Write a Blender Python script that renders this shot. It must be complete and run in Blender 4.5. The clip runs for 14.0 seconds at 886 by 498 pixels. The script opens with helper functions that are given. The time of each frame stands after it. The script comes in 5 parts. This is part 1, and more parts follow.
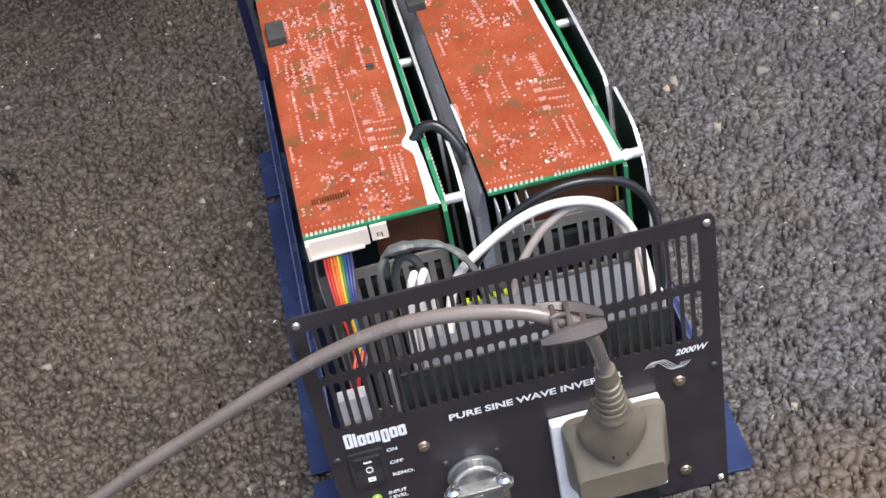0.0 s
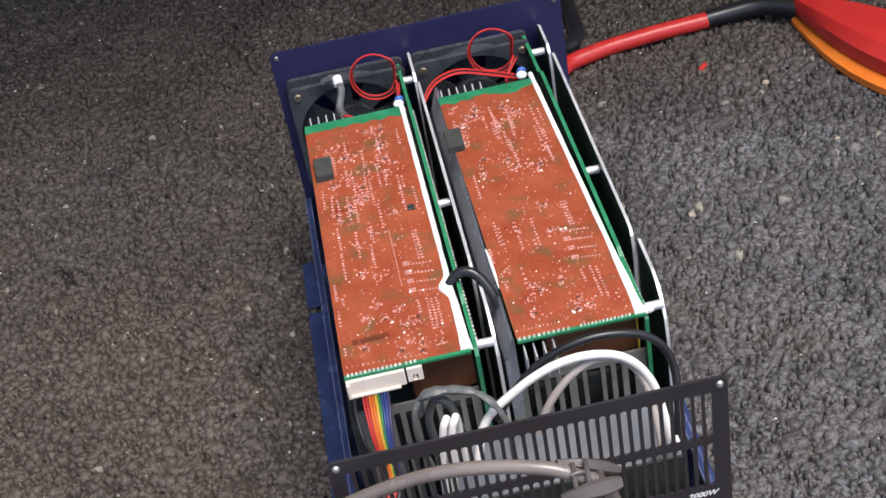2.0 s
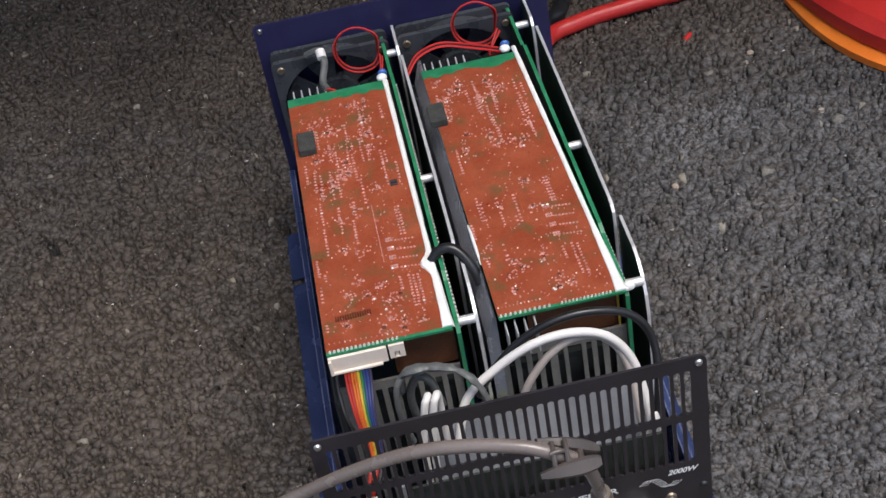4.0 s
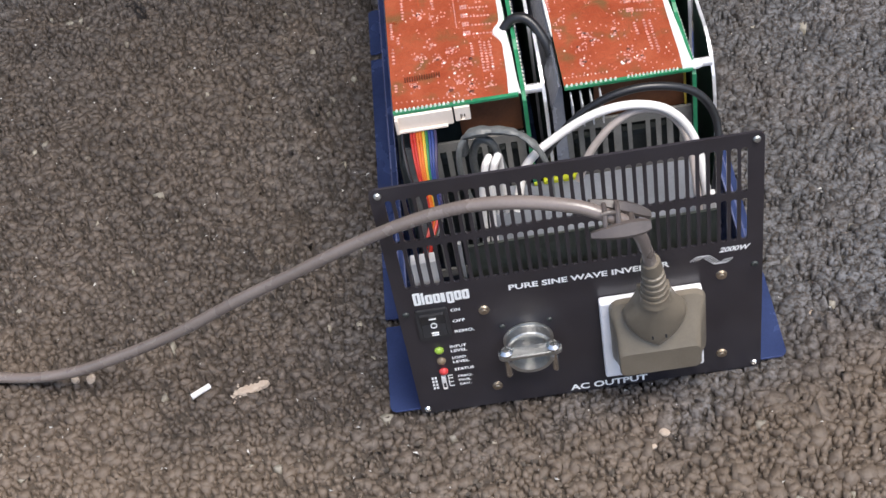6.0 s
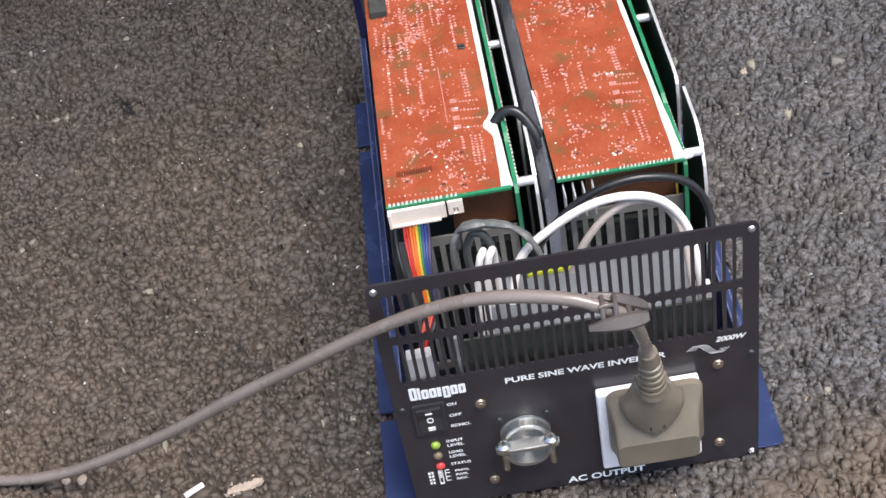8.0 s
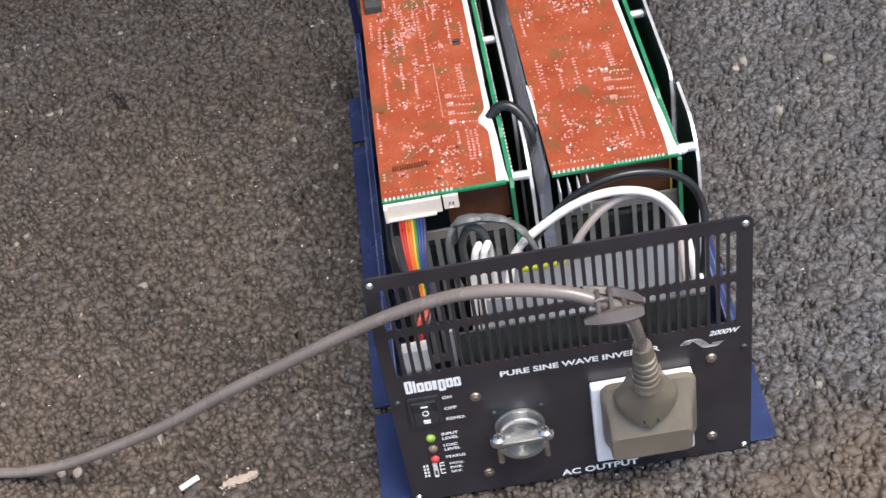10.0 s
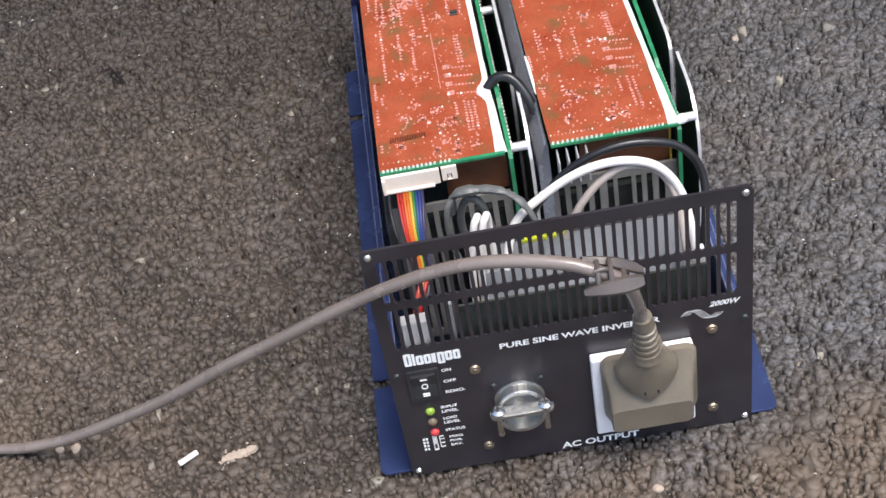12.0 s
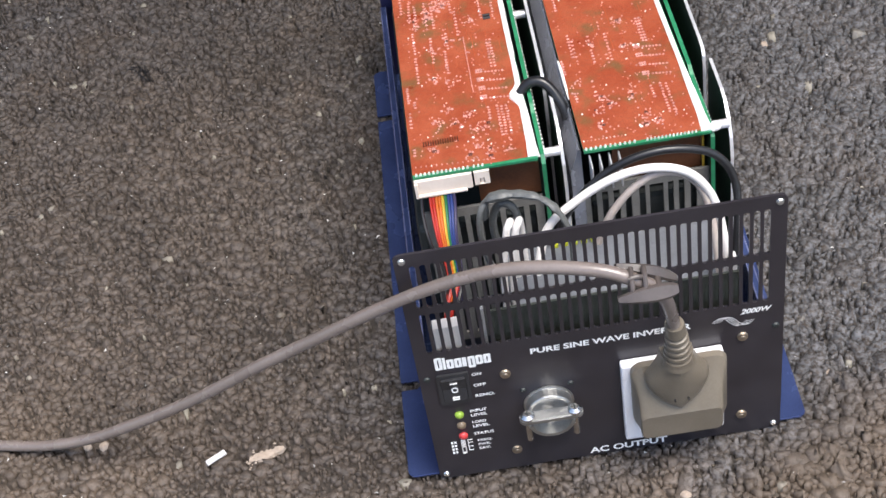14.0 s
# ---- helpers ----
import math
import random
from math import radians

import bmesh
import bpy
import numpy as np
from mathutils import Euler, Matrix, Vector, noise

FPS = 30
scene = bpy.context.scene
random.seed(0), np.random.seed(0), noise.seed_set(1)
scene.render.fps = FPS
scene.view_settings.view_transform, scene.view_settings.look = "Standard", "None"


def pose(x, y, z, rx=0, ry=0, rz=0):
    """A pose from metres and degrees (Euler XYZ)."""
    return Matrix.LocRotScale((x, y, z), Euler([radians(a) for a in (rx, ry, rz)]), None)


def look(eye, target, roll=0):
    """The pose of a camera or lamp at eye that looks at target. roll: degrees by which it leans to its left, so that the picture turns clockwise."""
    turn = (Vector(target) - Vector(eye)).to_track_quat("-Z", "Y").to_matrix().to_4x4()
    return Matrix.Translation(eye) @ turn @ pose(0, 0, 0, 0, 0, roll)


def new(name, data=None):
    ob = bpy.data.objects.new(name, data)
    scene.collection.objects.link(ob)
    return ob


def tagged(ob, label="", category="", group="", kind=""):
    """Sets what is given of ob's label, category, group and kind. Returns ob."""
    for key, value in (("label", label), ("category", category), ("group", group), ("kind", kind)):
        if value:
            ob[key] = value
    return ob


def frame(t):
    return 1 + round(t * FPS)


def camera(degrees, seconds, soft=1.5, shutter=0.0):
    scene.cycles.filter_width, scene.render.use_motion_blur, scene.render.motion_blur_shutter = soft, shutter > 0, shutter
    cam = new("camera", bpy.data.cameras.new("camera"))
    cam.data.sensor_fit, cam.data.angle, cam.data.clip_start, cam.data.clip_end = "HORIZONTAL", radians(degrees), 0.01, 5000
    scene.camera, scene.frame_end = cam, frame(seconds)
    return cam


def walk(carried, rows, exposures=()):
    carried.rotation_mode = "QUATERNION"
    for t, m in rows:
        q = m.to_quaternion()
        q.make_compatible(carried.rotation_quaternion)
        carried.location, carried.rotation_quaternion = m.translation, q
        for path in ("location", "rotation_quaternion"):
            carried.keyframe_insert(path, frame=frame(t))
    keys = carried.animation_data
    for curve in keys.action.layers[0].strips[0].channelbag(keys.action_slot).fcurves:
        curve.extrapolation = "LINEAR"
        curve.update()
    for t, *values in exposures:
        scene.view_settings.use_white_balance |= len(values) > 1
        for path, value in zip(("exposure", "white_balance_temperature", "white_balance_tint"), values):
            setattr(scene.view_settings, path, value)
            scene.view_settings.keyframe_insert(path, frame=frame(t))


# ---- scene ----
cam = camera(31.95, 14.0)
walk(cam, [
    (0, look((0.0460, -0.5032, 0.6484), (0.0735, -0.0527, 0.2530), -11.81)),
    (0.5, look((0.0382, -0.5145, 0.6801), (0.0718, -0.0594, 0.2906), -12.61)),
    (1, look((0.0377, -0.5122, 0.7078), (0.0608, -0.0581, 0.3163), -12.02)),
    (1.5, look((0.0474, -0.5118, 0.7264), (0.0718, -0.0543, 0.3390), -11.07)),
    (2, look((0.0572, -0.5086, 0.7278), (0.0746, -0.0482, 0.3435), -10.99)),
    (2.2, look((0.0623, -0.5099, 0.7255), (0.0805, -0.0524, 0.3377), -10.95)),
    (4.3, look((0.0639, -0.5012, 0.7380), (0.0807, -0.0561, 0.3360), -10.98)),
    (4.5, look((0.0626, -0.4974, 0.7375), (0.0701, -0.0609, 0.3258), -11.53)),
    (5, look((0.0673, -0.5081, 0.7419), (0.0615, -0.0769, 0.3247), -11.38)),
    (5.5, look((0.0699, -0.5334, 0.7287), (0.0422, -0.1259, 0.2892), -11.17)),
    (6, look((0.0724, -0.5419, 0.7214), (0.0427, -0.1336, 0.2827), -11.60)),
    (6.5, look((0.0736, -0.5462, 0.7236), (0.0461, -0.1314, 0.2910), -11.37)),
    (7, look((0.0700, -0.5404, 0.7274), (0.0481, -0.1181, 0.3018), -10.87)),
    (7.5, look((0.0631, -0.5357, 0.7298), (0.0464, -0.1070, 0.3103), -10.65)),
    (8, look((0.0641, -0.5350, 0.7254), (0.0482, -0.1049, 0.3073), -11.14)),
    (10.5, look((0.0588, -0.5393, 0.7289), (0.0483, -0.1119, 0.3079), -10.53)),
    (11, look((0.0604, -0.5387, 0.7264), (0.0494, -0.1132, 0.3035), -10.74)),
    (11.5, look((0.0599, -0.5356, 0.7243), (0.0477, -0.1117, 0.2998), -10.88)),
    (12, look((0.0592, -0.5373, 0.7224), (0.0469, -0.1147, 0.2967), -11.04)),
    (12.5, look((0.0602, -0.5390, 0.7235), (0.0476, -0.1171, 0.2971), -10.99)),
    (13, look((0.0643, -0.5347, 0.7296), (0.0501, -0.1137, 0.3023), -10.32)),
    (13.5, look((0.0540, -0.5356, 0.7282), (0.0381, -0.1146, 0.3010), -10.59)),
    (14, look((0.0489, -0.5339, 0.7278), (0.0322, -0.1120, 0.3015), -10.76)),
], exposures=[(0, 0.28), (0.5, 0.21), (1, 0.08), (1.5, 0.02), (2.2, 0.0), (4.3, -0.55), (5, -0.4), (5.5, -0.25), (6, 0.08), (6.5, 0.26), (8.2, 0.28), (10.3, 0.22), (14, 0.25)])

# ---- world, sun, exposure ----
world = bpy.data.worlds.new("sky")
scene.world = world
world.use_nodes = True
wn = world.node_tree.nodes
sky = wn.new("ShaderNodeTexSky")
sky.sky_type = "NISHITA"
sky.sun_disc = False
SUN_EL, SUN_ROT = radians(70), radians(140)
sky.sun_elevation, sky.sun_rotation = SUN_EL, SUN_ROT
sky.air_density, sky.dust_density, sky.ozone_density = 1.0, 2.5, 1.0
wn["Background"].inputs["Strength"].default_value = 0.26
world.node_tree.links.new(sky.outputs["Color"], wn["Background"].inputs["Color"])
sun = new("sun", bpy.data.lights.new("sun", "SUN"))
sun.data.energy, sun.data.angle, sun.data.color = 4.0, radians(32), (1.0, 0.96, 0.90)
sun.matrix_world = look((math.sin(SUN_ROT) * math.cos(SUN_EL) * 5, math.cos(SUN_ROT) * math.cos(SUN_EL) * 5, math.sin(SUN_EL) * 5), (0, 0, 0))
scene.view_settings.exposure = 0.0


# ---- materials ----
def material(name, dark, light, rough=0.5, metal=0.0, scale=60.0, fine=600.0, bump=0.0, bump_scale=400.0, spread=0.0, coat=0.0,
             random_by="", transmission=0.0, rough_vary=0.1, emit=0.0):
    """Two-scale noise between two colours, fine relief, and a shift from piece to piece."""
    m = bpy.data.materials.new(name)
    m.use_nodes = True
    nt = m.node_tree
    n, l = nt.nodes, nt.links
    bsdf = n["Principled BSDF"]
    co = n.new("ShaderNodeTexCoord")
    big, small = n.new("ShaderNodeTexNoise"), n.new("ShaderNodeTexNoise")
    for tex, s, d in ((big, scale, 5), (small, fine, 3)):
        tex.inputs["Scale"].default_value, tex.inputs["Detail"].default_value = s, d
        l.new(co.outputs["Object"], tex.inputs["Vector"])
    add = n.new("ShaderNodeMath")
    add.operation = "MULTIPLY_ADD"
    l.new(small.outputs["Fac"], add.inputs[0])
    add.inputs[1].default_value = 0.45
    l.new(big.outputs["Fac"], add.inputs[2])
    ramp = n.new("ShaderNodeMapRange")
    ramp.inputs["From Min"].default_value, ramp.inputs["From Max"].default_value = 0.45, 1.0
    l.new(add.outputs[0], ramp.inputs["Value"])
    mix = n.new("ShaderNodeMix")
    mix.data_type = "RGBA"
    mix.inputs["A"].default_value, mix.inputs["B"].default_value = (*dark, 1), (*light, 1)
    l.new(ramp.outputs["Result"], mix.inputs["Factor"])
    colour = mix.outputs["Result"]
    if random_by:
        src = n.new("ShaderNodeNewGeometry") if random_by == "island" else n.new("ShaderNodeObjectInfo")
        hsv = n.new("ShaderNodeHueSaturation")
        mr = n.new("ShaderNodeMapRange")
        mr.inputs["To Min"].default_value, mr.inputs["To Max"].default_value = 1 - spread, 1 + spread
        l.new(src.outputs["Random Per Island" if random_by == "island" else "Random"], mr.inputs["Value"])
        l.new(mr.outputs["Result"], hsv.inputs["Value"])
        l.new(colour, hsv.inputs["Color"])
        colour = hsv.outputs["Color"]
    l.new(colour, bsdf.inputs["Base Color"])
    rr = n.new("ShaderNodeMapRange")
    rr.inputs["To Min"].default_value, rr.inputs["To Max"].default_value = max(rough - rough_vary, 0.02), min(rough + rough_vary, 1)
    l.new(big.outputs["Fac"], rr.inputs["Value"])
    l.new(rr.outputs["Result"], bsdf.inputs["Roughness"])
    bsdf.inputs["Metallic"].default_value = metal
    bsdf.inputs["Coat Weight"].default_value = coat
    bsdf.inputs["Coat Roughness"].default_value = 0.12
    bsdf.inputs["Transmission Weight"].default_value = transmission
    if emit:
        l.new(colour, bsdf.inputs["Emission Color"])
        bsdf.inputs["Emission Strength"].default_value = emit
    if bump:
        rel = n.new("ShaderNodeTexNoise")
        rel.inputs["Scale"].default_value, rel.inputs["Detail"].default_value = bump_scale, 4
        l.new(co.outputs["Object"], rel.inputs["Vector"])
        b = n.new("ShaderNodeBump")
        b.inputs["Strength"].default_value, b.inputs["Distance"].default_value = bump, 0.001
        l.new(rel.outputs["Fac"], b.inputs["Height"])
        l.new(b.outputs["Normal"], bsdf.inputs["Normal"])
    return m


def mixed(n, l, a, b, factor):
    mix = n.new("ShaderNodeMix")
    mix.data_type = "RGBA"
    for key, v in (("A", a), ("B", b)):
        if isinstance(v, tuple):
            mix.inputs[key].default_value = (*v, 1)
        else:
            l.new(v, mix.inputs[key])
    l.new(factor, mix.inputs["Factor"])
    return mix.outputs["Result"]


def stepped(n, l, value, low, high):
    r = n.new("ShaderNodeMapRange")
    r.interpolation_type = "SMOOTHSTEP"
    r.inputs["From Min"].default_value, r.inputs["From Max"].default_value = low, high
    l.new(value, r.inputs["Value"])
    return r.outputs["Result"]


def noisy(n, l, co, scale, detail=4):
    t = n.new("ShaderNodeTexNoise")
    t.inputs["Scale"].default_value, t.inputs["Detail"].default_value = scale, detail
    l.new(co, t.inputs["Vector"])
    return t.outputs["Fac"]


def asphalt(name, grey, brown, pale, spread, stones=False):
    """Stone or bitumen: grey where clean, brown where dust has settled, paler here and there."""
    m = material(name, grey, pale, 0.66, scale=14, fine=520, bump=0.4, bump_scale=900, random_by="island", spread=spread)
    n, l = m.node_tree.nodes, m.node_tree.links
    bsdf = n["Principled BSDF"]
    co = n["Texture Coordinate"].outputs["Object"]
    shade = n["Hue/Saturation/Value"].inputs["Color"]
    old = shade.links[0].from_socket
    sep = n.new("ShaderNodeSeparateXYZ")
    l.new(co, sep.inputs[0])
    wob = n.new("ShaderNodeMath")
    wob.operation = "MULTIPLY_ADD"
    l.new(noisy(n, l, co, 3.5), wob.inputs[0])
    wob.inputs[1].default_value = -0.5
    l.new(sep.outputs["X"], wob.inputs[2])
    span = n.new("ShaderNodeVectorMath")
    span.operation = "LENGTH"
    l.new(co, span.inputs[0])
    near = n.new("ShaderNodeMath")
    near.operation = "MULTIPLY"
    l.new(stepped(n, l, wob.outputs[0], 0.08, -0.42), near.inputs[0])
    l.new(stepped(n, l, span.outputs["Value"], 1.0, 0.3), near.inputs[1])
    # the brown also comes in before the panel and towards the rear
    ragged_y = n.new("ShaderNodeMath")
    ragged_y.operation = "MULTIPLY_ADD"
    l.new(noisy(n, l, co, 9.0), ragged_y.inputs[0])
    ragged_y.inputs[1].default_value = 0.16
    l.new(sep.outputs["Y"], ragged_y.inputs[2])
    dust = near.outputs[0]
    for low, high in ((0.13, 0.03), (0.46, 0.70)):
        most = n.new("ShaderNodeMath")
        most.operation = "MAXIMUM"
        l.new(dust, most.inputs[0])
        l.new(stepped(n, l, ragged_y.outputs[0], low, high), most.inputs[1])
        dust = most.outputs[0]
    spots = stepped(n, l, noisy(n, l, co, 22), 0.42, 0.72)
    both = n.new("ShaderNodeMath")
    both.operation = "MULTIPLY_ADD"
    l.new(spots, both.inputs[0])
    both.inputs[1].default_value = 0.3
    l.new(dust, both.inputs[2])
    both.use_clamp = True
    tint = mixed(n, l, old, brown, both.outputs[0])
    fleck = n["Noise Texture.001"].outputs["Fac"]
    l.new(mixed(n, l, tint, tuple(c * 0.55 for c in brown), stepped(n, l, fleck, 0.58, 0.36)), shade)
    # worn and dark areas a hand wide, and a pale stone here and there
    shaded = n.new("ShaderNodeHueSaturation")
    level = n.new("ShaderNodeMapRange")
    level.inputs["From Min"].default_value, level.inputs["From Max"].default_value = 0.3, 0.7
    level.inputs["To Min"].default_value, level.inputs["To Max"].default_value = 0.74, 1.2
    l.new(noisy(n, l, co, 11, 5), level.inputs["Value"])
    l.new(level.outputs["Result"], shaded.inputs["Value"])
    l.new(n["Hue/Saturation/Value"].outputs["Color"], shaded.inputs["Color"])
    out = mixed(n, l, shaded.outputs["Color"], (brown[0] * 0.86, brown[1] * 0.80, brown[2] * 0.72), stepped(n, l, noisy(n, l, co, 7.5, 6), 0.58, 0.86))
    # pale dust trodden in beside the cord
    away = n.new("ShaderNodeVectorMath")
    away.operation = "DISTANCE"
    l.new(co, away.inputs[0])
    away.inputs[1].default_value = (-0.34, -0.16, 0)
    ragged = n.new("ShaderNodeMath")
    ragged.operation = "MULTIPLY_ADD"
    l.new(noisy(n, l, co, 16, 5), ragged.inputs[0])
    ragged.inputs[1].default_value = 0.3
    l.new(away.outputs["Value"], ragged.inputs[2])
    out = mixed(n, l, out, (brown[0] * 2.1, brown[1] * 2.0, brown[2] * 1.8), stepped(n, l, ragged.outputs[0], 0.52, 0.16))
    # paler dust before the panel; its colour also carries the stronger light there
    half = n.new("ShaderNodeMath")
    half.operation = "MULTIPLY"
    l.new(stepped(n, l, ragged_y.outputs[0], 0.11, 0.02), half.inputs[0])
    half.inputs[1].default_value = 0.6
    out = mixed(n, l, out, (brown[0] * 1.75, brown[1] * 1.7, brown[2] * 1.55), half.outputs[0])
    if stones:
        out = mixed(n, l, out, (0.25, 0.23, 0.19), stepped(n, l, n["Geometry"].outputs["Random Per Island"], 0.993, 0.998))
    else:
        # small bedded stones between and beyond the large ones
        cells, edges = n.new("ShaderNodeTexVoronoi"), n.new("ShaderNodeTexVoronoi")
        edges.feature = "DISTANCE_TO_EDGE"
        for tex in (cells, edges):
            tex.inputs["Scale"].default_value = 210
            l.new(co, tex.inputs["Vector"])
        bright = n.new("ShaderNodeHueSaturation")
        bright.inputs["Saturation"].default_value = 0.9
        gain = n.new("ShaderNodeMapRange")
        gain.inputs["To Min"].default_value, gain.inputs["To Max"].default_value = 0.6, 1.5
        split = n.new("ShaderNodeSeparateColor")
        l.new(cells.outputs["Color"], split.inputs["Color"])
        l.new(split.outputs["Red"], gain.inputs["Value"])
        l.new(gain.outputs["Result"], bright.inputs["Value"])
        l.new(out, bright.inputs["Color"])
        out = mixed(n, l, out, bright.outputs["Color"], stepped(n, l, edges.outputs["Distance"], 0.04, 0.16))
    l.new(out, bsdf.inputs["Base Color"])
    return m


M = {}
M["bitumen"] = asphalt("bitumen", (0.014, 0.0135, 0.0135), (0.040, 0.031, 0.025), (0.030, 0.029, 0.029), 0.1)
# darker blue for the rear panel: shade on its inner face, put into the colour
M["shaded_blue"] = material("shaded_blue_paint", (0.013, 0.0125, 0.050), (0.024, 0.023, 0.082), 0.42, scale=30, fine=900, bump=0.1, bump_scale=1800)
M["rail"] = material("glossy_dark_film", (0.22, 0.235, 0.28), (0.34, 0.355, 0.41), 0.26, metal=0.5, scale=60, coat=0.6)
M["chips"] = asphalt("asphalt_chips", (0.066, 0.067, 0.072), (0.082, 0.064, 0.052), (0.140, 0.142, 0.152), 0.24, True)
M["grit"] = material("pale_grit", (0.34, 0.33, 0.31), (0.62, 0.60, 0.57), 0.45, scale=200, random_by="island", spread=0.35)
M["stone"] = material("stone", (0.062, 0.050, 0.040), (0.122, 0.100, 0.078), 0.75, scale=14, fine=520, bump=0.7, bump_scale=800, random_by="object", spread=0.3)
M["pale_stone"] = material("pale_stone", (0.31, 0.24, 0.185), (0.46, 0.385, 0.32), 0.8, scale=90, bump=0.5)
M["panel_black"] = material("panel_black", (0.020, 0.0174, 0.0212), (0.033, 0.0292, 0.0350), 0.36, scale=45, fine=1500, bump=0.12, bump_scale=2500, coat=0.25)
M["blue"] = material("blue_anodised", (0.036, 0.052, 0.138), (0.060, 0.090, 0.225), 0.26, metal=0.4, scale=30, fine=900, bump=0.1, bump_scale=1800, coat=0.6)
M["blue_glint"] = material("pale_blue_glint", (0.16, 0.18, 0.36), (0.26, 0.29, 0.50), 0.25, metal=0.5, scale=30, fine=900, coat=0.5)
M["print"] = material("white_print", (0.80, 0.80, 0.79), (0.90, 0.90, 0.89), 0.5, scale=300)
M["coating"] = material("orange_coating", (0.232, 0.042, 0.0185), (0.350, 0.086, 0.039), 0.36, scale=55, fine=420, bump=0.6, bump_scale=420, coat=0.28, rough_vary=0.2)
cn, cl = M["coating"].node_tree.nodes, M["coating"].node_tree.links
cb, cc = cn["Principled BSDF"], cn["Texture Coordinate"].outputs["Object"]
thin = stepped(cn, cl, noisy(cn, cl, cc, 75, 6), 0.50, 0.74)
tone = mixed(cn, cl, cb.inputs["Base Color"].links[0].from_socket, (0.155, 0.078, 0.032), thin)
cl.new(tone, cb.inputs["Base Color"])
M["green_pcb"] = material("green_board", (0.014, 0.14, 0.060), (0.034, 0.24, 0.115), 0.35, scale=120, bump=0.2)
M["gap_shade"] = material("gap_shade_green", (0.012, 0.034, 0.020), (0.028, 0.060, 0.038), 0.45, scale=120, bump=0.3)
M["shade_dark"] = material("dark_shade_surface", (0.020, 0.019, 0.018), (0.04, 0.038, 0.035), 0.9, scale=6, fine=80, bump=0.4)
M["brown_pcb"] = material("brown_board", (0.07, 0.022, 0.008), (0.14, 0.05, 0.018), 0.6, scale=80, bump=0.2)
M["solder"] = material("solder", (0.72, 0.70, 0.66), (0.90, 0.88, 0.84), 0.30, metal=0.3, scale=300, random_by="island", spread=0.2)
M["glaze"] = material("coated_solder", (0.39, 0.145, 0.112), (0.56, 0.29, 0.25), 0.36, metal=0.0, scale=300, fine=900, random_by="island", spread=0.25, coat=0.15)
M["glue"] = material("white_silicone", (0.72, 0.72, 0.70), (0.86, 0.86, 0.84), 0.45, scale=90, bump=0.5, bump_scale=220)
M["aluminium"] = material("bare_aluminium", (0.62, 0.62, 0.64), (0.84, 0.84, 0.86), 0.42, metal=0.55, scale=50, bump=0.15, bump_scale=900)
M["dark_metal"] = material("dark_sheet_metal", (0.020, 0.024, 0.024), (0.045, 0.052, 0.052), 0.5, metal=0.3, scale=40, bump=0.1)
M["grey_plate"] = material("grey_plate", (0.17, 0.18, 0.20), (0.25, 0.26, 0.29), 0.45, metal=0.2, scale=30, bump=0.15)
M["control"] = material("control_board", (0.045, 0.050, 0.042), (0.080, 0.088, 0.074), 0.5, scale=120, bump=0.4)
M["trace"] = material("coated_trace", (0.27, 0.050, 0.020), (0.40, 0.090, 0.036), 0.3, scale=200)
M["coated_part"] = material("coated_component", (0.055, 0.016, 0.010), (0.13, 0.034, 0.018), 0.3, scale=200, coat=0.4)
M["grille"] = material("grille_grey", (0.13, 0.125, 0.115), (0.22, 0.21, 0.195), 0.6, scale=60, bump=0.2)
M["screw"] = material("zinc_screw", (0.55, 0.54, 0.52), (0.8, 0.79, 0.77), 0.25, metal=1.0, scale=200)
M["brass"] = material("brass_rivet", (0.30, 0.24, 0.18), (0.48, 0.40, 0.31), 0.42, metal=0.9, scale=200)
M["cast"] = material("cast_metal", (0.36, 0.36, 0.35), (0.54, 0.54, 0.53), 0.40, metal=0.95, scale=120, bump=0.3)
M["cord"] = material("grey_brown_cord", (0.145, 0.118, 0.106), (0.205, 0.170, 0.154), 0.28, scale=40, fine=700, bump=0.08, coat=0.2)
M["plug"] = material("grey_brown_plug", (0.122, 0.102, 0.077), (0.176, 0.150, 0.116), 0.33, scale=50, fine=900, bump=0.12, bump_scale=1500)
M["socket"] = material("white_socket", (0.74, 0.73, 0.76), (0.82, 0.81, 0.84), 0.3, scale=40)
M["white_wire"] = material("white_wire", (0.68, 0.65, 0.63), (0.80, 0.77, 0.75), 0.4, scale=60)
M["pale_wire"] = material("pale_pink_wire", (0.42, 0.36, 0.33), (0.56, 0.49, 0.45), 0.4, scale=60)
M["black_wire"] = material("black_wire", (0.008, 0.008, 0.010), (0.02, 0.02, 0.022), 0.35, scale=60)
M["sleeve"] = material("grey_sleeve", (0.072, 0.076, 0.075), (0.135, 0.140, 0.138), 0.45, scale=70, bump=0.5, bump_scale=420)
M["black_plastic"] = material("black_plastic", (0.016, 0.016, 0.018), (0.036, 0.036, 0.039), 0.36, scale=70, bump=0.15)
M["fan_plastic"] = material("dark_grey_fan_plastic", (0.034, 0.037, 0.043), (0.066, 0.070, 0.080), 0.28, scale=70, bump=0.1)
M["foam"] = material("dark_foam", (0.022, 0.023, 0.021), (0.05, 0.052, 0.048), 0.85, scale=200, bump=0.6, bump_scale=900)
M["cream"] = material("cream_connector", (0.72, 0.61, 0.52), (0.82, 0.72, 0.63), 0.45, scale=60)
M["clip"] = material("dark_clip_plastic", (0.060, 0.049, 0.045), (0.100, 0.083, 0.076), 0.35, scale=50, bump=0.1)
M["red_wire"] = material("red_wire", (0.45, 0.02, 0.02), (0.62, 0.04, 0.035), 0.35, scale=60)
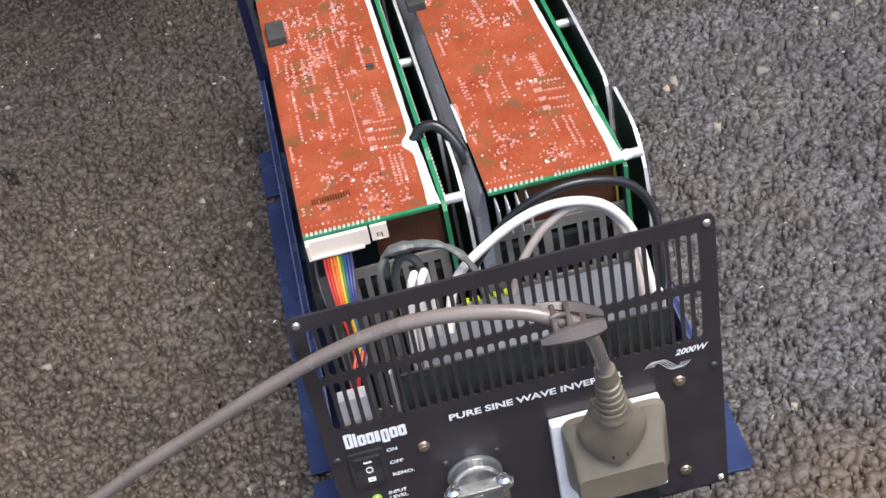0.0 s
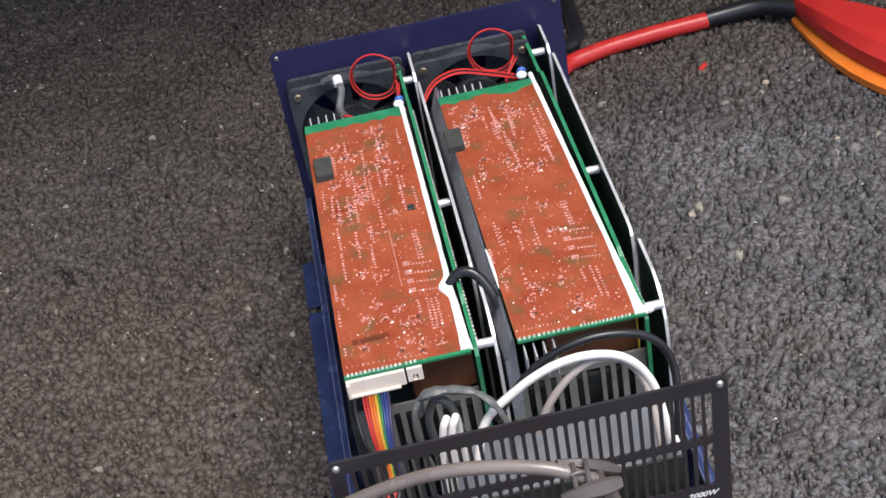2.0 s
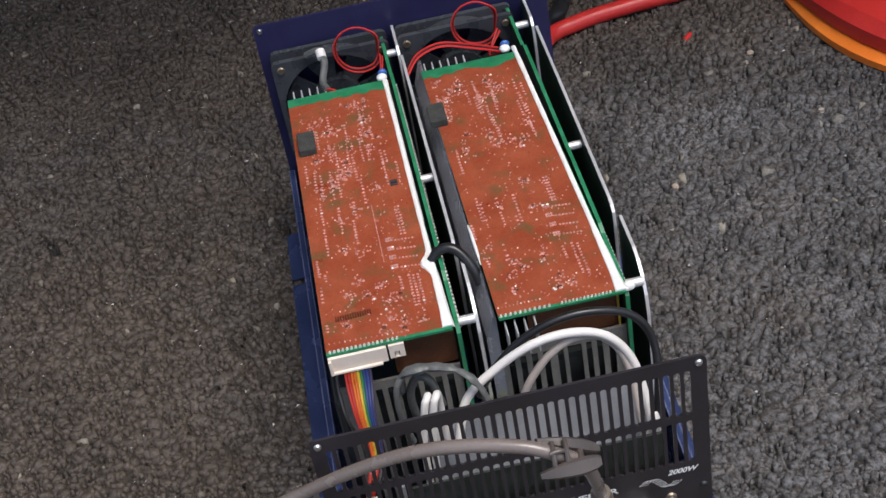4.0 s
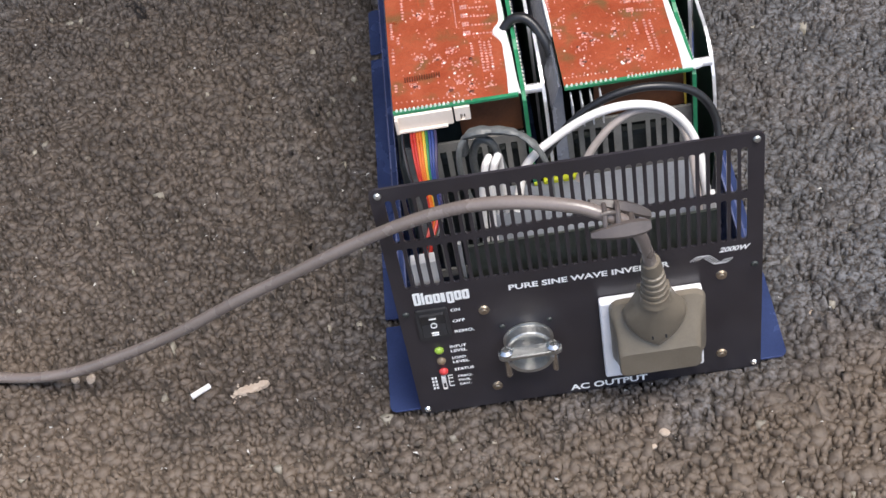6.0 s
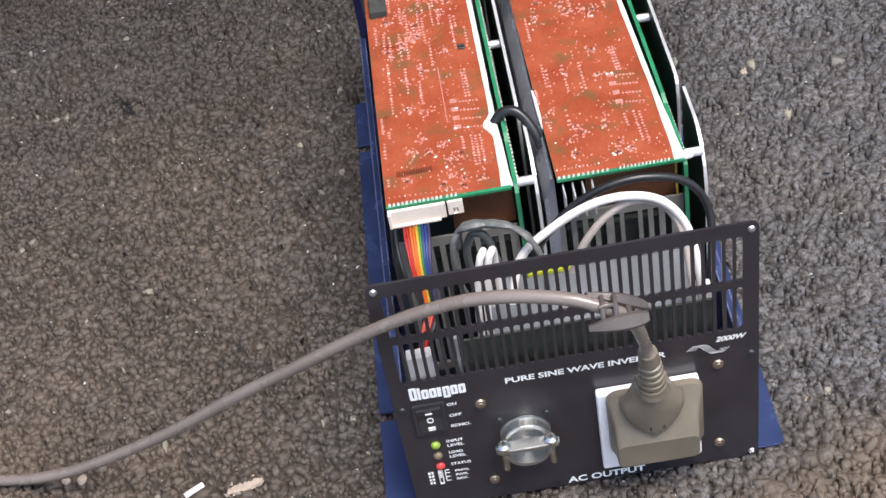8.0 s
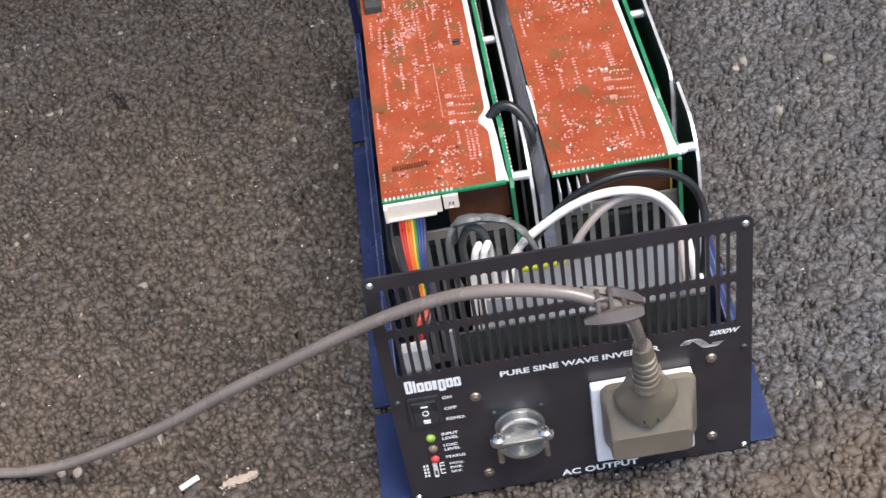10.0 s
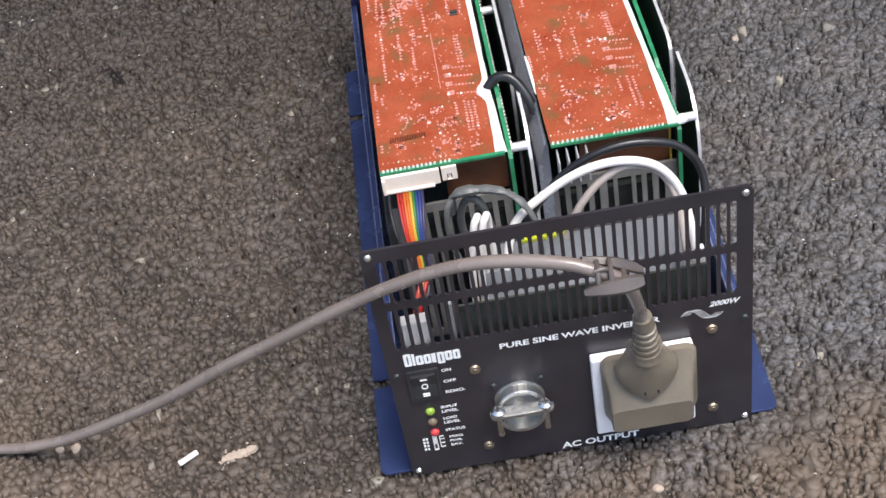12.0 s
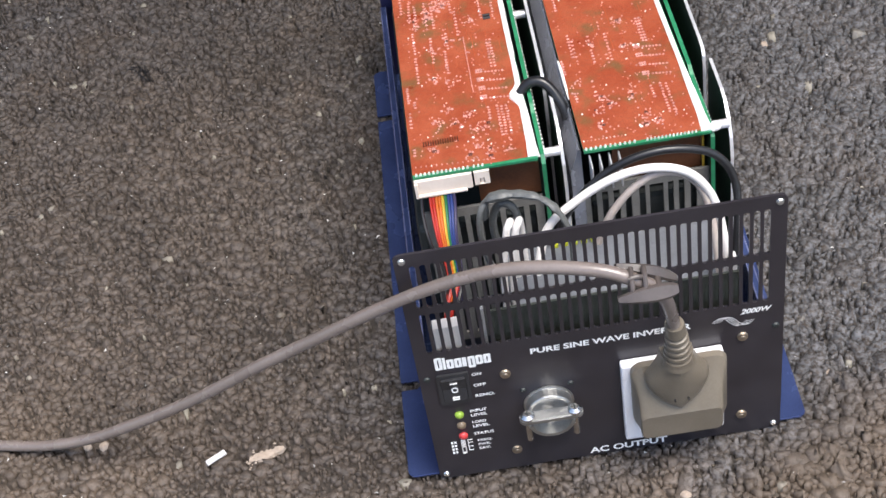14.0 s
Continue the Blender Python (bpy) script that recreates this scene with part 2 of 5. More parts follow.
M["orange_plastic"] = material("orange_plastic", (0.70, 0.16, 0.02), (0.85, 0.24, 0.035), 0.4, scale=30, bump=0.1)
M["red_plastic"] = material("red_plastic", (0.42, 0.02, 0.018), (0.56, 0.035, 0.03), 0.35, scale=30, bump=0.15)
for key, col in (("w_red", (0.40, 0.03, 0.02)), ("w_orange", (0.55, 0.13, 0.02)), ("w_yellow", (0.52, 0.36, 0.04)), ("w_green", (0.03, 0.16, 0.06)),
                 ("w_blue", (0.03, 0.05, 0.18)), ("w_violet", (0.05, 0.04, 0.09)), ("yellow", (0.62, 0.66, 0.03)), ("blue_plastic", (0.05, 0.15, 0.5)),
                 ("led_green", (0.30, 0.46, 0.06)), ("led_red", (0.62, 0.06, 0.06)), ("led_amber", (0.20, 0.15, 0.10))):
    M[key] = material(key, tuple(c * 0.8 for c in col), col, 0.3, scale=80)


# ---- mesh helpers ----
def finish(name, bm, mat, smooth=False):
    me = bpy.data.meshes.new(name)
    bmesh.ops.recalc_face_normals(bm, faces=bm.faces)
    bm.to_mesh(me)
    bm.free()
    if smooth:
        me.shade_smooth()
        me.set_sharp_from_angle(angle=radians(38))
    me.materials.append(M[mat])
    return me


def part(name, bm, mat, parent, label="", smooth=False):
    ob = new(name, finish(name, bm, mat, smooth))
    ob.parent = parent
    if parent and parent.type == "EMPTY":
        ob.matrix_parent_inverse = Matrix.Translation(-parent.location)
    return tagged(ob, label)


def empty(name, at, label, category, group="", kind=""):
    ob = new(name)
    ob.location = at
    ob.empty_display_size = 0.02
    return tagged(ob, label, category, group, kind)


def box(bm, x0, x1, y0, y1, z0, z1, bevel=0.0, segments=2):
    r = bmesh.ops.create_cube(bm, size=1)
    for v in r["verts"]:
        v.co = Vector(((x0, x1)[v.co.x > 0], (y0, y1)[v.co.y > 0], (z0, z1)[v.co.z > 0]))
    if bevel:
        edges = list({e for v in r["verts"] for e in v.link_edges})
        bmesh.ops.bevel(bm, geom=edges, offset=bevel, segments=segments, affect="EDGES", profile=0.5)
    return bm


def cylinder(bm, a, b, r0, r1=None, seg=16):
    """A closed cylinder or cone from a to b."""
    a, b = Vector(a), Vector(b)
    d = b - a
    m = Matrix.Translation((a + b) / 2) @ d.to_track_quat("Z", "Y").to_matrix().to_4x4()
    return bmesh.ops.create_cone(bm, cap_ends=True, segments=seg, radius1=r0, radius2=r0 if r1 is None else r1, depth=d.length, matrix=m)["verts"]


def curve_points(pts, steps=8):
    """Catmull-Rom through the points."""
    p = [Vector(q) for q in pts]
    p = [2 * p[0] - p[1], *p, 2 * p[-1] - p[-2]]
    out = []
    for i in range(1, len(p) - 2):
        for k in range(steps):
            t = k / steps
            a, b, c, d = p[i - 1], p[i], p[i + 1], p[i + 2]
            out.append(0.5 * ((2 * b) + (c - a) * t + (2 * a - 5 * b + 4 * c - d) * t * t + (3 * b - a - 3 * c + d) * t ** 3))
    return out + [p[-2]]


def tube(bm, pts, radius, seg=10, steps=8, flat=1.0):
    """A hose along a smooth line; radius is a number or a function of the way from 0 to 1."""
    line = curve_points(pts, steps)
    rings, up = [], Vector((0, 0, 1))
    side = None
    for i, p in enumerate(line):
        d = (line[min(i + 1, len(line) - 1)] - line[max(i - 1, 0)]).normalized()
        if side is None:
            side = d.orthogonal().normalized() if abs(d.z) > 0.95 else d.cross(up).normalized()
        side = (side - d * side.dot(d)).normalized()
        nor = side.cross(d)
        r = radius(i / (len(line) - 1)) if callable(radius) else radius
        rings.append([bm.verts.new(p + (side * math.cos(a) + nor * math.sin(a) * flat) * r) for a in (2 * math.pi * k / seg for k in range(seg))])
    for a, b in zip(rings, rings[1:]):
        for k in range(seg):
            bm.faces.new((a[k], a[(k + 1) % seg], b[(k + 1) % seg], b[k]))
    bm.faces.new(rings[0][::-1])
    bm.faces.new(rings[-1])
    return bm


def rounded(x0, x1, y0, y1, r, n=5):
    """The outline of a rounded rectangle."""
    out = []
    for cx, cy, a in ((x1 - r, y0 + r, -90), (x1 - r, y1 - r, 0), (x0 + r, y1 - r, 90), (x0 + r, y0 + r, 180)):
        out += [(cx + r * math.cos(radians(a + 90 * k / n)), cy + r * math.sin(radians(a + 90 * k / n))) for k in range(n + 1)]
    return out


def plate(bm, outline, holes, place, depth):
    """A sheet with holes: 2D outlines put into space by place(u, v), thickened by the vector depth."""
    edges = []
    for loop in (outline, *holes):
        vs = [bm.verts.new(place(u, v)) for u, v in loop]
        edges += [bm.edges.new((vs[i], vs[(i + 1) % len(vs)])) for i in range(len(vs))]
    faces = [g for g in bmesh.ops.triangle_fill(bm, use_beauty=True, edges=edges)["geom"] if isinstance(g, bmesh.types.BMFace)]
    up = bmesh.ops.extrude_face_region(bm, geom=faces)["geom"]
    bmesh.ops.translate(bm, verts=[v for v in up if isinstance(v, bmesh.types.BMVert)], vec=Vector(depth))
    return bm


def lettering(name, words, x, z, height, width, parent, label, lean=0.0, heavy=0.0):
    """Printed words on the front panel, with the lower left corner at x, z."""
    cu = bpy.data.curves.new(name, "FONT")
    cu.body, cu.size, cu.shear, cu.offset, cu.extrude = words, 1.0, lean, heavy, 0.0
    cu.resolution_u = 3
    tmp = new(name, cu)
    me = bpy.data.meshes.new_from_object(tmp.evaluated_get(bpy.context.evaluated_depsgraph_get()))
    bpy.data.objects.remove(tmp)
    bpy.data.curves.remove(cu)
    co = np.empty(len(me.vertices) * 3)
    me.vertices.foreach_get("co", co)
    co = co.reshape(-1, 3)
    lo, hi = co.min(0), co.max(0)
    out = np.zeros_like(co)
    out[:, 0] = x + (co[:, 0] - lo[0]) / (hi[0] - lo[0]) * width
    out[:, 2] = z + (co[:, 1] - lo[1]) / (hi[1] - lo[1]) * height
    out[:, 1] = -0.0003
    me.vertices.foreach_set("co", out.ravel())
    me.name = name
    me.materials.clear()
    me.materials.append(M["print"])
    ob = new(name, me)
    ob.parent = parent
    return tagged(ob, label)


# ---- ground ----
def build_ground():
    bm = bmesh.new()
    xs = [-60, -8, -0.9, -0.44, 0.66, 1.1, 8, 60]
    ys = [-60, -8, -0.6, -0.18, 1.0, 1.4, 8, 60]
    grid = [[bm.verts.new((x, y, -0.003 if -0.7 < x < 1.0 and -0.5 < y < 1.2 else 0)) for x in xs] for y in ys]
    for j in range(len(ys) - 1):
        for i in range(len(xs) - 1):
            bm.faces.new((grid[j][i], grid[j][i + 1], grid[j + 1][i + 1], grid[j + 1][i]))
    return tagged(new("ground", finish("ground", bm, "bitumen")), "worn dark asphalt surface with brown dust between stones", "ground", kind="structure")


def build_chips():
    """Rolled stone chips bedded in the bitumen: flattened lumps of uneven outline, a few millimetres across."""
    rng = np.random.default_rng(7)
    cell = 0.0039
    xs, ys = np.arange(-0.44, 0.66, cell), np.arange(-0.18, 1.0, cell * 0.92)
    gx, gy = np.meshgrid(xs, ys)
    cx = (gx + (np.arange(len(ys)) % 2)[:, None] * cell / 2 + rng.uniform(-0.48, 0.48, gx.shape) * cell).ravel()
    cy = (gy + rng.uniform(-0.48, 0.48, gx.shape) * cell).ravel()
    under = (cx > -0.022) & (cx < 0.220) & (cy > -0.003) & (cy < 0.381)
    n = len(cx)
    clean = 1 / (1 + np.exp(-(cx - 0.12) / 0.05)) * (0.35 + 0.65 / (1 + np.exp((cy - 0.42) / 0.06)))          # swept clean beside the right flange, dusty beside the left one
    size = cell * np.clip(rng.lognormal(0.05, 0.46, n), 0.35, 2.4) * (0.88 + 0.24 * clean)
    k = 5
    ang = np.linspace(0, 2 * np.pi, k, endpoint=False)[None] + rng.uniform(0, 6.28, n)[:, None] + rng.normal(0, 0.26, (n, k))
    stretch, turn = rng.uniform(0.5, 1.0, n)[:, None], rng.uniform(0, 3.14, n)[:, None]
    tilt = rng.normal(0, 1, (n, 2)) * (0.23 + 0.12 * clean)[:, None]
    top = rng.uniform(0.0003, 0.0019, n) * np.sqrt(size / cell) * (0.75 + 0.9 * clean)
    top[under], tilt[under] = np.minimum(top[under], 0.0012), 0.0
    verts = np.empty((n, 2 * k + 1, 3))
    shape = rng.uniform(0.66, 1.2, (n, k))
    for ring, (spread, high) in enumerate(((1.0, 0.0), (0.90, 1.0))):
        rad = size[:, None] * 0.66 * spread * shape
        u, v = rad * np.cos(ang), rad * np.sin(ang) * stretch
        x, y = u * np.cos(turn) - v * np.sin(turn), u * np.sin(turn) + v * np.cos(turn)
        z = (top * high - 0.0034 * (1 - high))[:, None] + (x * tilt[:, :1] + y * tilt[:, 1:]) * (1 if ring else 0) + rng.normal(0, 0.00026, (n, k)) * ring
        s = slice(ring * k, ring * k + k)
        verts[:, s, 0], verts[:, s, 1], verts[:, s, 2] = cx[:, None] + x, cy[:, None] + y, z
    verts[:, 2 * k] = np.c_[cx + rng.normal(0, 0.0006, n), cy + rng.normal(0, 0.0006, n), top * 1.02 + np.abs(rng.normal(0, 0.00014, n))]
    tri = []
    for a in range(k):
        b = (a + 1) % k
        tri += [(a, b, k + b), (a, k + b, k + a), (k + a, k + b, 2 * k)]
    faces = (np.array(tri)[None] + (np.arange(n) * (2 * k + 1))[:, None, None]).reshape(-1, 3)
    me = bpy.data.meshes.new("asphalt_chips")
    me.vertices.add(n * (2 * k + 1))
    me.vertices.foreach_set("co", verts.ravel())
    me.loops.add(faces.size)
    me.loops.foreach_set("vertex_index", faces.ravel().astype(np.int32))
    me.polygons.add(len(faces))
    me.polygons.foreach_set("loop_start", np.arange(0, faces.size, 3, dtype=np.int32))
    me.update(calc_edges=True)
    me.validate()
    me.materials.append(M["chips"])
    return tagged(new("asphalt_chips", me), "dark grey stone chips bedded in the asphalt", "gravel", kind="stuff")


def build_grit():
    """Tiny pale splinters of quartz and mortar strewn over the asphalt."""
    rng = random.Random(5)
    verts, faces = [], []
    while len(verts) < 5200:
        x, y = rng.uniform(-0.42, 0.62), rng.uniform(-0.16, 0.95)
        if -0.018 < x < 0.216 and 0.0 < y < 0.378:
            continue
        r, a, z = rng.choice((0.0004, 0.0005, 0.0006, 0.0009)) * rng.uniform(0.7, 1.3), rng.uniform(0, 6.28), rng.uniform(0.0012, 0.0022)
        long = rng.uniform(1.0, 2.2)
        b = len(verts)
        for u, v, w in ((-long, -0.5, 0.0), (long, -0.4, 0.2), (0.3, 0.9, 0.1), (0.0, 0.1, 0.9)):
            verts.append((x + r * (u * math.cos(a) - v * math.sin(a)), y + r * (u * math.sin(a) + v * math.cos(a)), z + r * w))
        faces += [(b, b + 2, b + 1), (b, b + 1, b + 3), (b + 1, b + 2, b + 3), (b + 2, b, b + 3)]
    me = bpy.data.meshes.new("pale_grit")
    me.from_pydata(verts, [], faces)
    me.materials.append(M["grit"])
    return tagged(new("pale_grit", me), "tiny pale stone splinters strewn over the asphalt", "grit", kind="stuff")


def build_stones():
    """The three hundred stones nearest to the eye, in front of the inverter, as single pieces."""
    rng = random.Random(21)
    shapes = []
    for k in range(12):
        bm = bmesh.new()
        bmesh.ops.create_icosphere(bm, subdivisions=1, radius=1.0)
        for v in bm.verts:
            q = 1 + 0.6 * noise.noise(v.co * 1.4 + Vector((k * 3.1, 0, 0)))
            v.co = Vector((v.co.x * q, v.co.y * q * 0.8, v.co.z * 0.45 * q))
        shapes.append(finish("stone", bm, "stone"))
    for i in range(300):
        ob = new("stone", shapes[i % 12])
        r = 0.0022 * rng.uniform(0.6, 1.25)
        ob.matrix_basis = pose(rng.uniform(-0.05, 0.25), rng.uniform(-0.105, -0.006), r * 0.12, rng.uniform(-14, 14), rng.uniform(-14, 14), rng.uniform(0, 360)) @ Matrix.Scale(r, 4)
        ob.parent = ground


ground = build_ground()
build_chips()
build_grit()
build_stones()
# unseen wall and overhang, added to cut sky and sun towards the rear
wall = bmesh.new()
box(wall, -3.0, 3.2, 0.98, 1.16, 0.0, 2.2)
tagged(new("shade_wall", finish("shade_wall", wall, "shade_dark")), "unseen plain dark wall added behind to block sky light", "wall", kind="structure")
shade_slab = bmesh.new()
box(shade_slab, -3.0, 3.2, 0.25, 0.98, 1.25, 1.37)
tagged(new("shade_overhang", finish("shade_overhang", shade_slab, "shade_dark")), "unseen plain dark overhang added to shade the rear ground", "roof", kind="structure")


# ---- power inverter ----
inverter = empty("power_inverter", (0.1, 0.19, 0.0), "opened black and blue metal power inverter lying on asphalt, cover removed", "inverter")
PX0, PX1, PZ0, PZ1 = 0.002, 0.1985, 0.003, 0.1882   # front panel
DEPTH = 0.371                                       # inner face of the rear panel


def front_place(y):
    return lambda u, v: (u, y, v)


def build_tray():
    """Base tray: floor, two low side walls and two mounting flanges with slots."""
    bm = bmesh.new()
    box(bm, 0.003, 0.1975, 0.004, 0.374, 0.0025, 0.0042)
    tray = part("base_tray", bm, "blue", inverter, "blue anodised sheet metal tray with mounting flanges")
    for name, x0, x1 in (("side_wall", 0.0018, 0.0030), ("side_wall", 0.1968, 0.1980)):
        bm = bmesh.new()
        box(bm, x0, x1, 0.004, 0.374, 0.0044, 0.0652, 0.0004, 1)
        # folded lip along the top
        s = 1 if x0 < 0.1 else -1
        xa = x0 if s > 0 else x1
        box(bm, min(xa - s * 0.0004, xa + s * 0.0034), max(xa - s * 0.0004, xa + s * 0.0034), 0.004, 0.370, 0.0653, 0.0676, 0.0008, 2)
        side = part(name, bm, "blue", tray)
        # pale lines on the lip edges, their highlight put into the colour
        for dx in (-0.0002, 0.0032):
            bm = bmesh.new()
            tube(bm, [(xa + s * dx, 0.005, 0.0672), (xa + s * dx, 0.18, 0.0672), (xa + s * dx, 0.369, 0.0672)], 0.00055, 6, 2)
            part("lip_glint", bm, "blue_glint", side, "pale blue line painting the highlight on the lip edge", True)
    for sgn, xin, xout in ((-1, 0.0028, -0.0164), (1, 0.1977, 0.2149)):
        bm = bmesh.new()
        r = 0.0045
        pts = [(xin, 0.0035)]
        pts += [(xout + -sgn * r + sgn * r * math.sin(a), 0.0035 + r - r * math.cos(a)) for a in (radians(q) for q in range(0, 91, 18))]
        for yc in (0.0715, 0.3235):
            pts += [(xout, yc - 0.0032), (xout - sgn * 0.010, yc - 0.0032), (xout - sgn * 0.0124, yc), (xout - sgn * 0.010, yc + 0.0032), (xout, yc + 0.0032)]
        pts += [(xout - sgn * r + sgn * r * math.cos(a), 0.377 - r + r * math.sin(a)) for a in (radians(q) for q in range(0, 91, 18))]
        pts += [(xin, 0.377)]
        plate(bm, pts, [], lambda u, v: (u + (0.0028 * v / 0.377 if u < 0 else 0.0), v, 0.0024), (0, 0, 0.0016))
        bmesh.ops.bevel(bm, geom=[e for e in bm.edges if e.calc_face_angle(0) > 1.0], offset=0.00045, segments=2, affect="EDGES")
        part("mounting_flange", bm, "blue", tray)
    return tray


def build_front():
    bm = bmesh.new()
    holes, w, pitch, x0 = [], 0.0033, 0.00523, 0.0107
    for i in range(35):
        c = x0 + i * pitch
        for za, zb in ((0.1478, 0.1795), (0.1121, 0.1433)):
            holes.append(rounded(c - w / 2, c + w / 2, za, zb, w / 2 - 0.00005, 4))
    plate(bm, rounded(PX0, PX1, PZ0, PZ1, 0.004), holes, front_place(0.0), (0, 0.0015, 0))
    panel = part("front_panel", bm, "panel_black", inverter, "satin black slotted metal front panel with white lettering")
    # corner and edge screws
    for x, z in ((0.0062, 0.1838), (0.1945, 0.1838), (0.0058, 0.0068), (0.1945, 0.0068), (0.0062, 0.0918), (0.1942, 0.0918)):
        bm = bmesh.new()
        cylinder(bm, (x, -0.0001, z), (x, -0.0012, z), 0.0021, 0.0015, 14)
        box(bm, x - 0.0012, x + 0.0012, -0.00135, -0.0011, z - 0.0002, z + 0.0002)
        box(bm, x - 0.0002, x + 0.0002, -0.00137, -0.0011, z - 0.0012, z + 0.0012)
        part("screw", bm, "screw" if z < 0.05 else "cast" if z > 0.15 else "dark_metal", panel)
    for x, z in ((0.0481, 0.0871), (0.1764, 0.0871), (0.0480, 0.0197), (0.1762, 0.0197)):
        bm = bmesh.new()
        cylinder(bm, (x, -0.0001, z), (x, -0.0014, z), 0.0031, 0.0027, 18)
        cylinder(bm, (x, -0.0014, z), (x, -0.0018, z), 0.0016, 0.0012, 12)
        part("mounting_stud", bm, "brass", panel, "brass-coloured flat stud head")
    # rocker switch
    bm = bmesh.new()
    plate(bm, rounded(0.0112, 0.0286, 0.0702, 0.0945, 0.0012), [rounded(0.0132, 0.0266, 0.0726, 0.0921, 0.0008)], front_place(-0.0002), (0, -0.0016, 0))
    switch = part("rocker_switch", bm, "black_plastic", panel, "black three-position rocker switch")
    bm = bmesh.new()
    vs = []
    for x in (0.0134, 0.0264):
        vs.append([bm.verts.new((x, y, z)) for y, z in ((-0.0001, 0.0728), (-0.0022, 0.0728), (-0.0013, 0.0824), (-0.0034, 0.0919), (-0.0001, 0.0919))])
    bm.faces.new(vs[0]), bm.faces.new(vs[1][::-1])
    for k in range(5):
        bm.faces.new((vs[0][k], vs[1][k], vs[1][(k + 1) % 5], vs[0][(k + 1) % 5]))
    part("rocker", bm, "black_plastic", switch)
    marks = bmesh.new()
    box(marks, 0.0180, 0.0218, -0.0034, -0.0030, 0.0885, 0.0892)
    box(marks, 0.0180, 0.0218, -0.0026, -0.0018, 0.0758, 0.0764)
    box(marks, 0.0180, 0.0218, -0.0026, -0.0018, 0.0742, 0.0748)
    plate(marks, rounded(0.0181, 0.0217, 0.0800, 0.0842, 0.0017), [rounded(0.0187, 0.0211, 0.0806, 0.0836, 0.0011)], front_place(-0.0019), (0, -0.0003, 0))
    part("switch_marks", marks, "print", switch)
    # indicator lamps
    for z, mat, label in ((0.0586, "led_green", "green round indicator lamp"), (0.0492, "led_amber", "dull unlit round indicator lamp"), (0.0397, "led_red", "red round indicator lamp")):
        bm = bmesh.new()
        bmesh.ops.create_uvsphere(bm, u_segments=16, v_segments=8, radius=0.0027, matrix=Matrix.Translation((0.0196, -0.0003, z)) @ Matrix.Diagonal((1, 0.8, 1, 1)))
        part("indicator_lamp", bm, mat, panel, label, True)
    # coding switch
    bm = bmesh.new()
    plate(bm, rounded(0.0174, 0.0200, 0.0240, 0.0362, 0.0004), [rounded(0.0180, 0.0194, 0.0246, 0.0356, 0.0003)], front_place(-0.0001), (0, -0.0009, 0))
    dip = part("coding_switch", bm, "white_wire", panel, "small white slide switch")
    bm = bmesh.new()
    box(bm, 0.0181, 0.0193, -0.0016, -0.0002, 0.0305, 0.0350)
    part("slider", bm, "white_wire", dip)
    bm = bmesh.new()
    for i, z in enumerate((0.0245, 0.0275, 0.0305, 0.0335)):
        for x in (0.0125, 0.0143):
            box(bm, x - 0.0006, x + 0.0006, -0.0004, -0.0002, z, z + 0.0018)
    for z in (0.0255, 0.0290, 0.0325, 0.0350):
        box(bm, 0.0212, 0.0240, -0.0004, -0.0002, z, z + 0.0005)
    box(bm, 0.0212, 0.0217, -0.0004, -0.0002, 0.0255, 0.0355)
    part("printed_scale", bm, "print", panel)
    # lettering
    for words, x, z, h, w_, lean, heavy in (
            ("PURE SINE WAVE INVERTER", 0.0630, 0.0998, 0.0044, 0.0860, 0, 0.032), ("AC OUTPUT", 0.0890, 0.0050, 0.0054, 0.0445, 0, 0.032),
            ("2000W", 0.1752, 0.1047, 0.0040, 0.0168, 0.35, 0.032), ("ON", 0.0302, 0.0895, 0.0024, 0.0052, 0, 0.03), ("OFF", 0.0302, 0.0803, 0.0024, 0.0068, 0, 0.03),
            ("REMO.", 0.0302, 0.0715, 0.0024, 0.0108, 0, 0.03), ("INPUT", 0.0258, 0.0590, 0.0024, 0.0092, 0, 0.03), ("LEVEL", 0.0258, 0.0552, 0.0024, 0.0092, 0, 0.03),
            ("LOAD", 0.0258, 0.0492, 0.0024, 0.0078, 0, 0.03), ("LEVEL", 0.0258, 0.0454, 0.0024, 0.0092, 0, 0.03), ("STATUS", 0.0256, 0.0386, 0.0024, 0.0112, 0, 0.03),
            ("FREQ.", 0.0270, 0.0322, 0.0022, 0.0082, 0, 0.03), ("PWR.", 0.0270, 0.0286, 0.0022, 0.0070, 0, 0.03), ("SAV.", 0.0270, 0.0250, 0.0022, 0.0066, 0, 0.03)):
        lettering("lettering", words, x, z, h, w_, panel, "white printed words", lean, heavy)
    # maker's mark, drawn as plain upright strokes
    x = 0.0118
    for i, (wid, tall) in enumerate(((0.0044, 0.0098), (0.0020, 0.0092), (0.0042, 0.0072), (0.0042, 0.0072), (0.0030, 0.0072), (0.0042, 0.0072), (0.0042, 0.0072), (0.0042, 0.0072))):
        low = 0.0968 if i == 5 else 0.0985
        bm = bmesh.new()
        if i in (1, 4):
            box(bm, x, x + wid * 0.75, -0.0004, -0.0002, low, 0.0985 + tall)
        else:
            plate(bm, rounded(x, x + wid * 0.92, low, 0.0985 + tall, 0.0008, 2), [rounded(x + wid * 0.38, x + wid * 0.54, low + 0.0016, 0.0985 + tall - 0.0016, 0.0002, 2)], front_place(-0.0002), (0, -0.0002, 0))
        part("mark_stroke", bm, "print", panel)
        x += wid
    # sine wave emblem: four thin lines
    bm = bmesh.new()
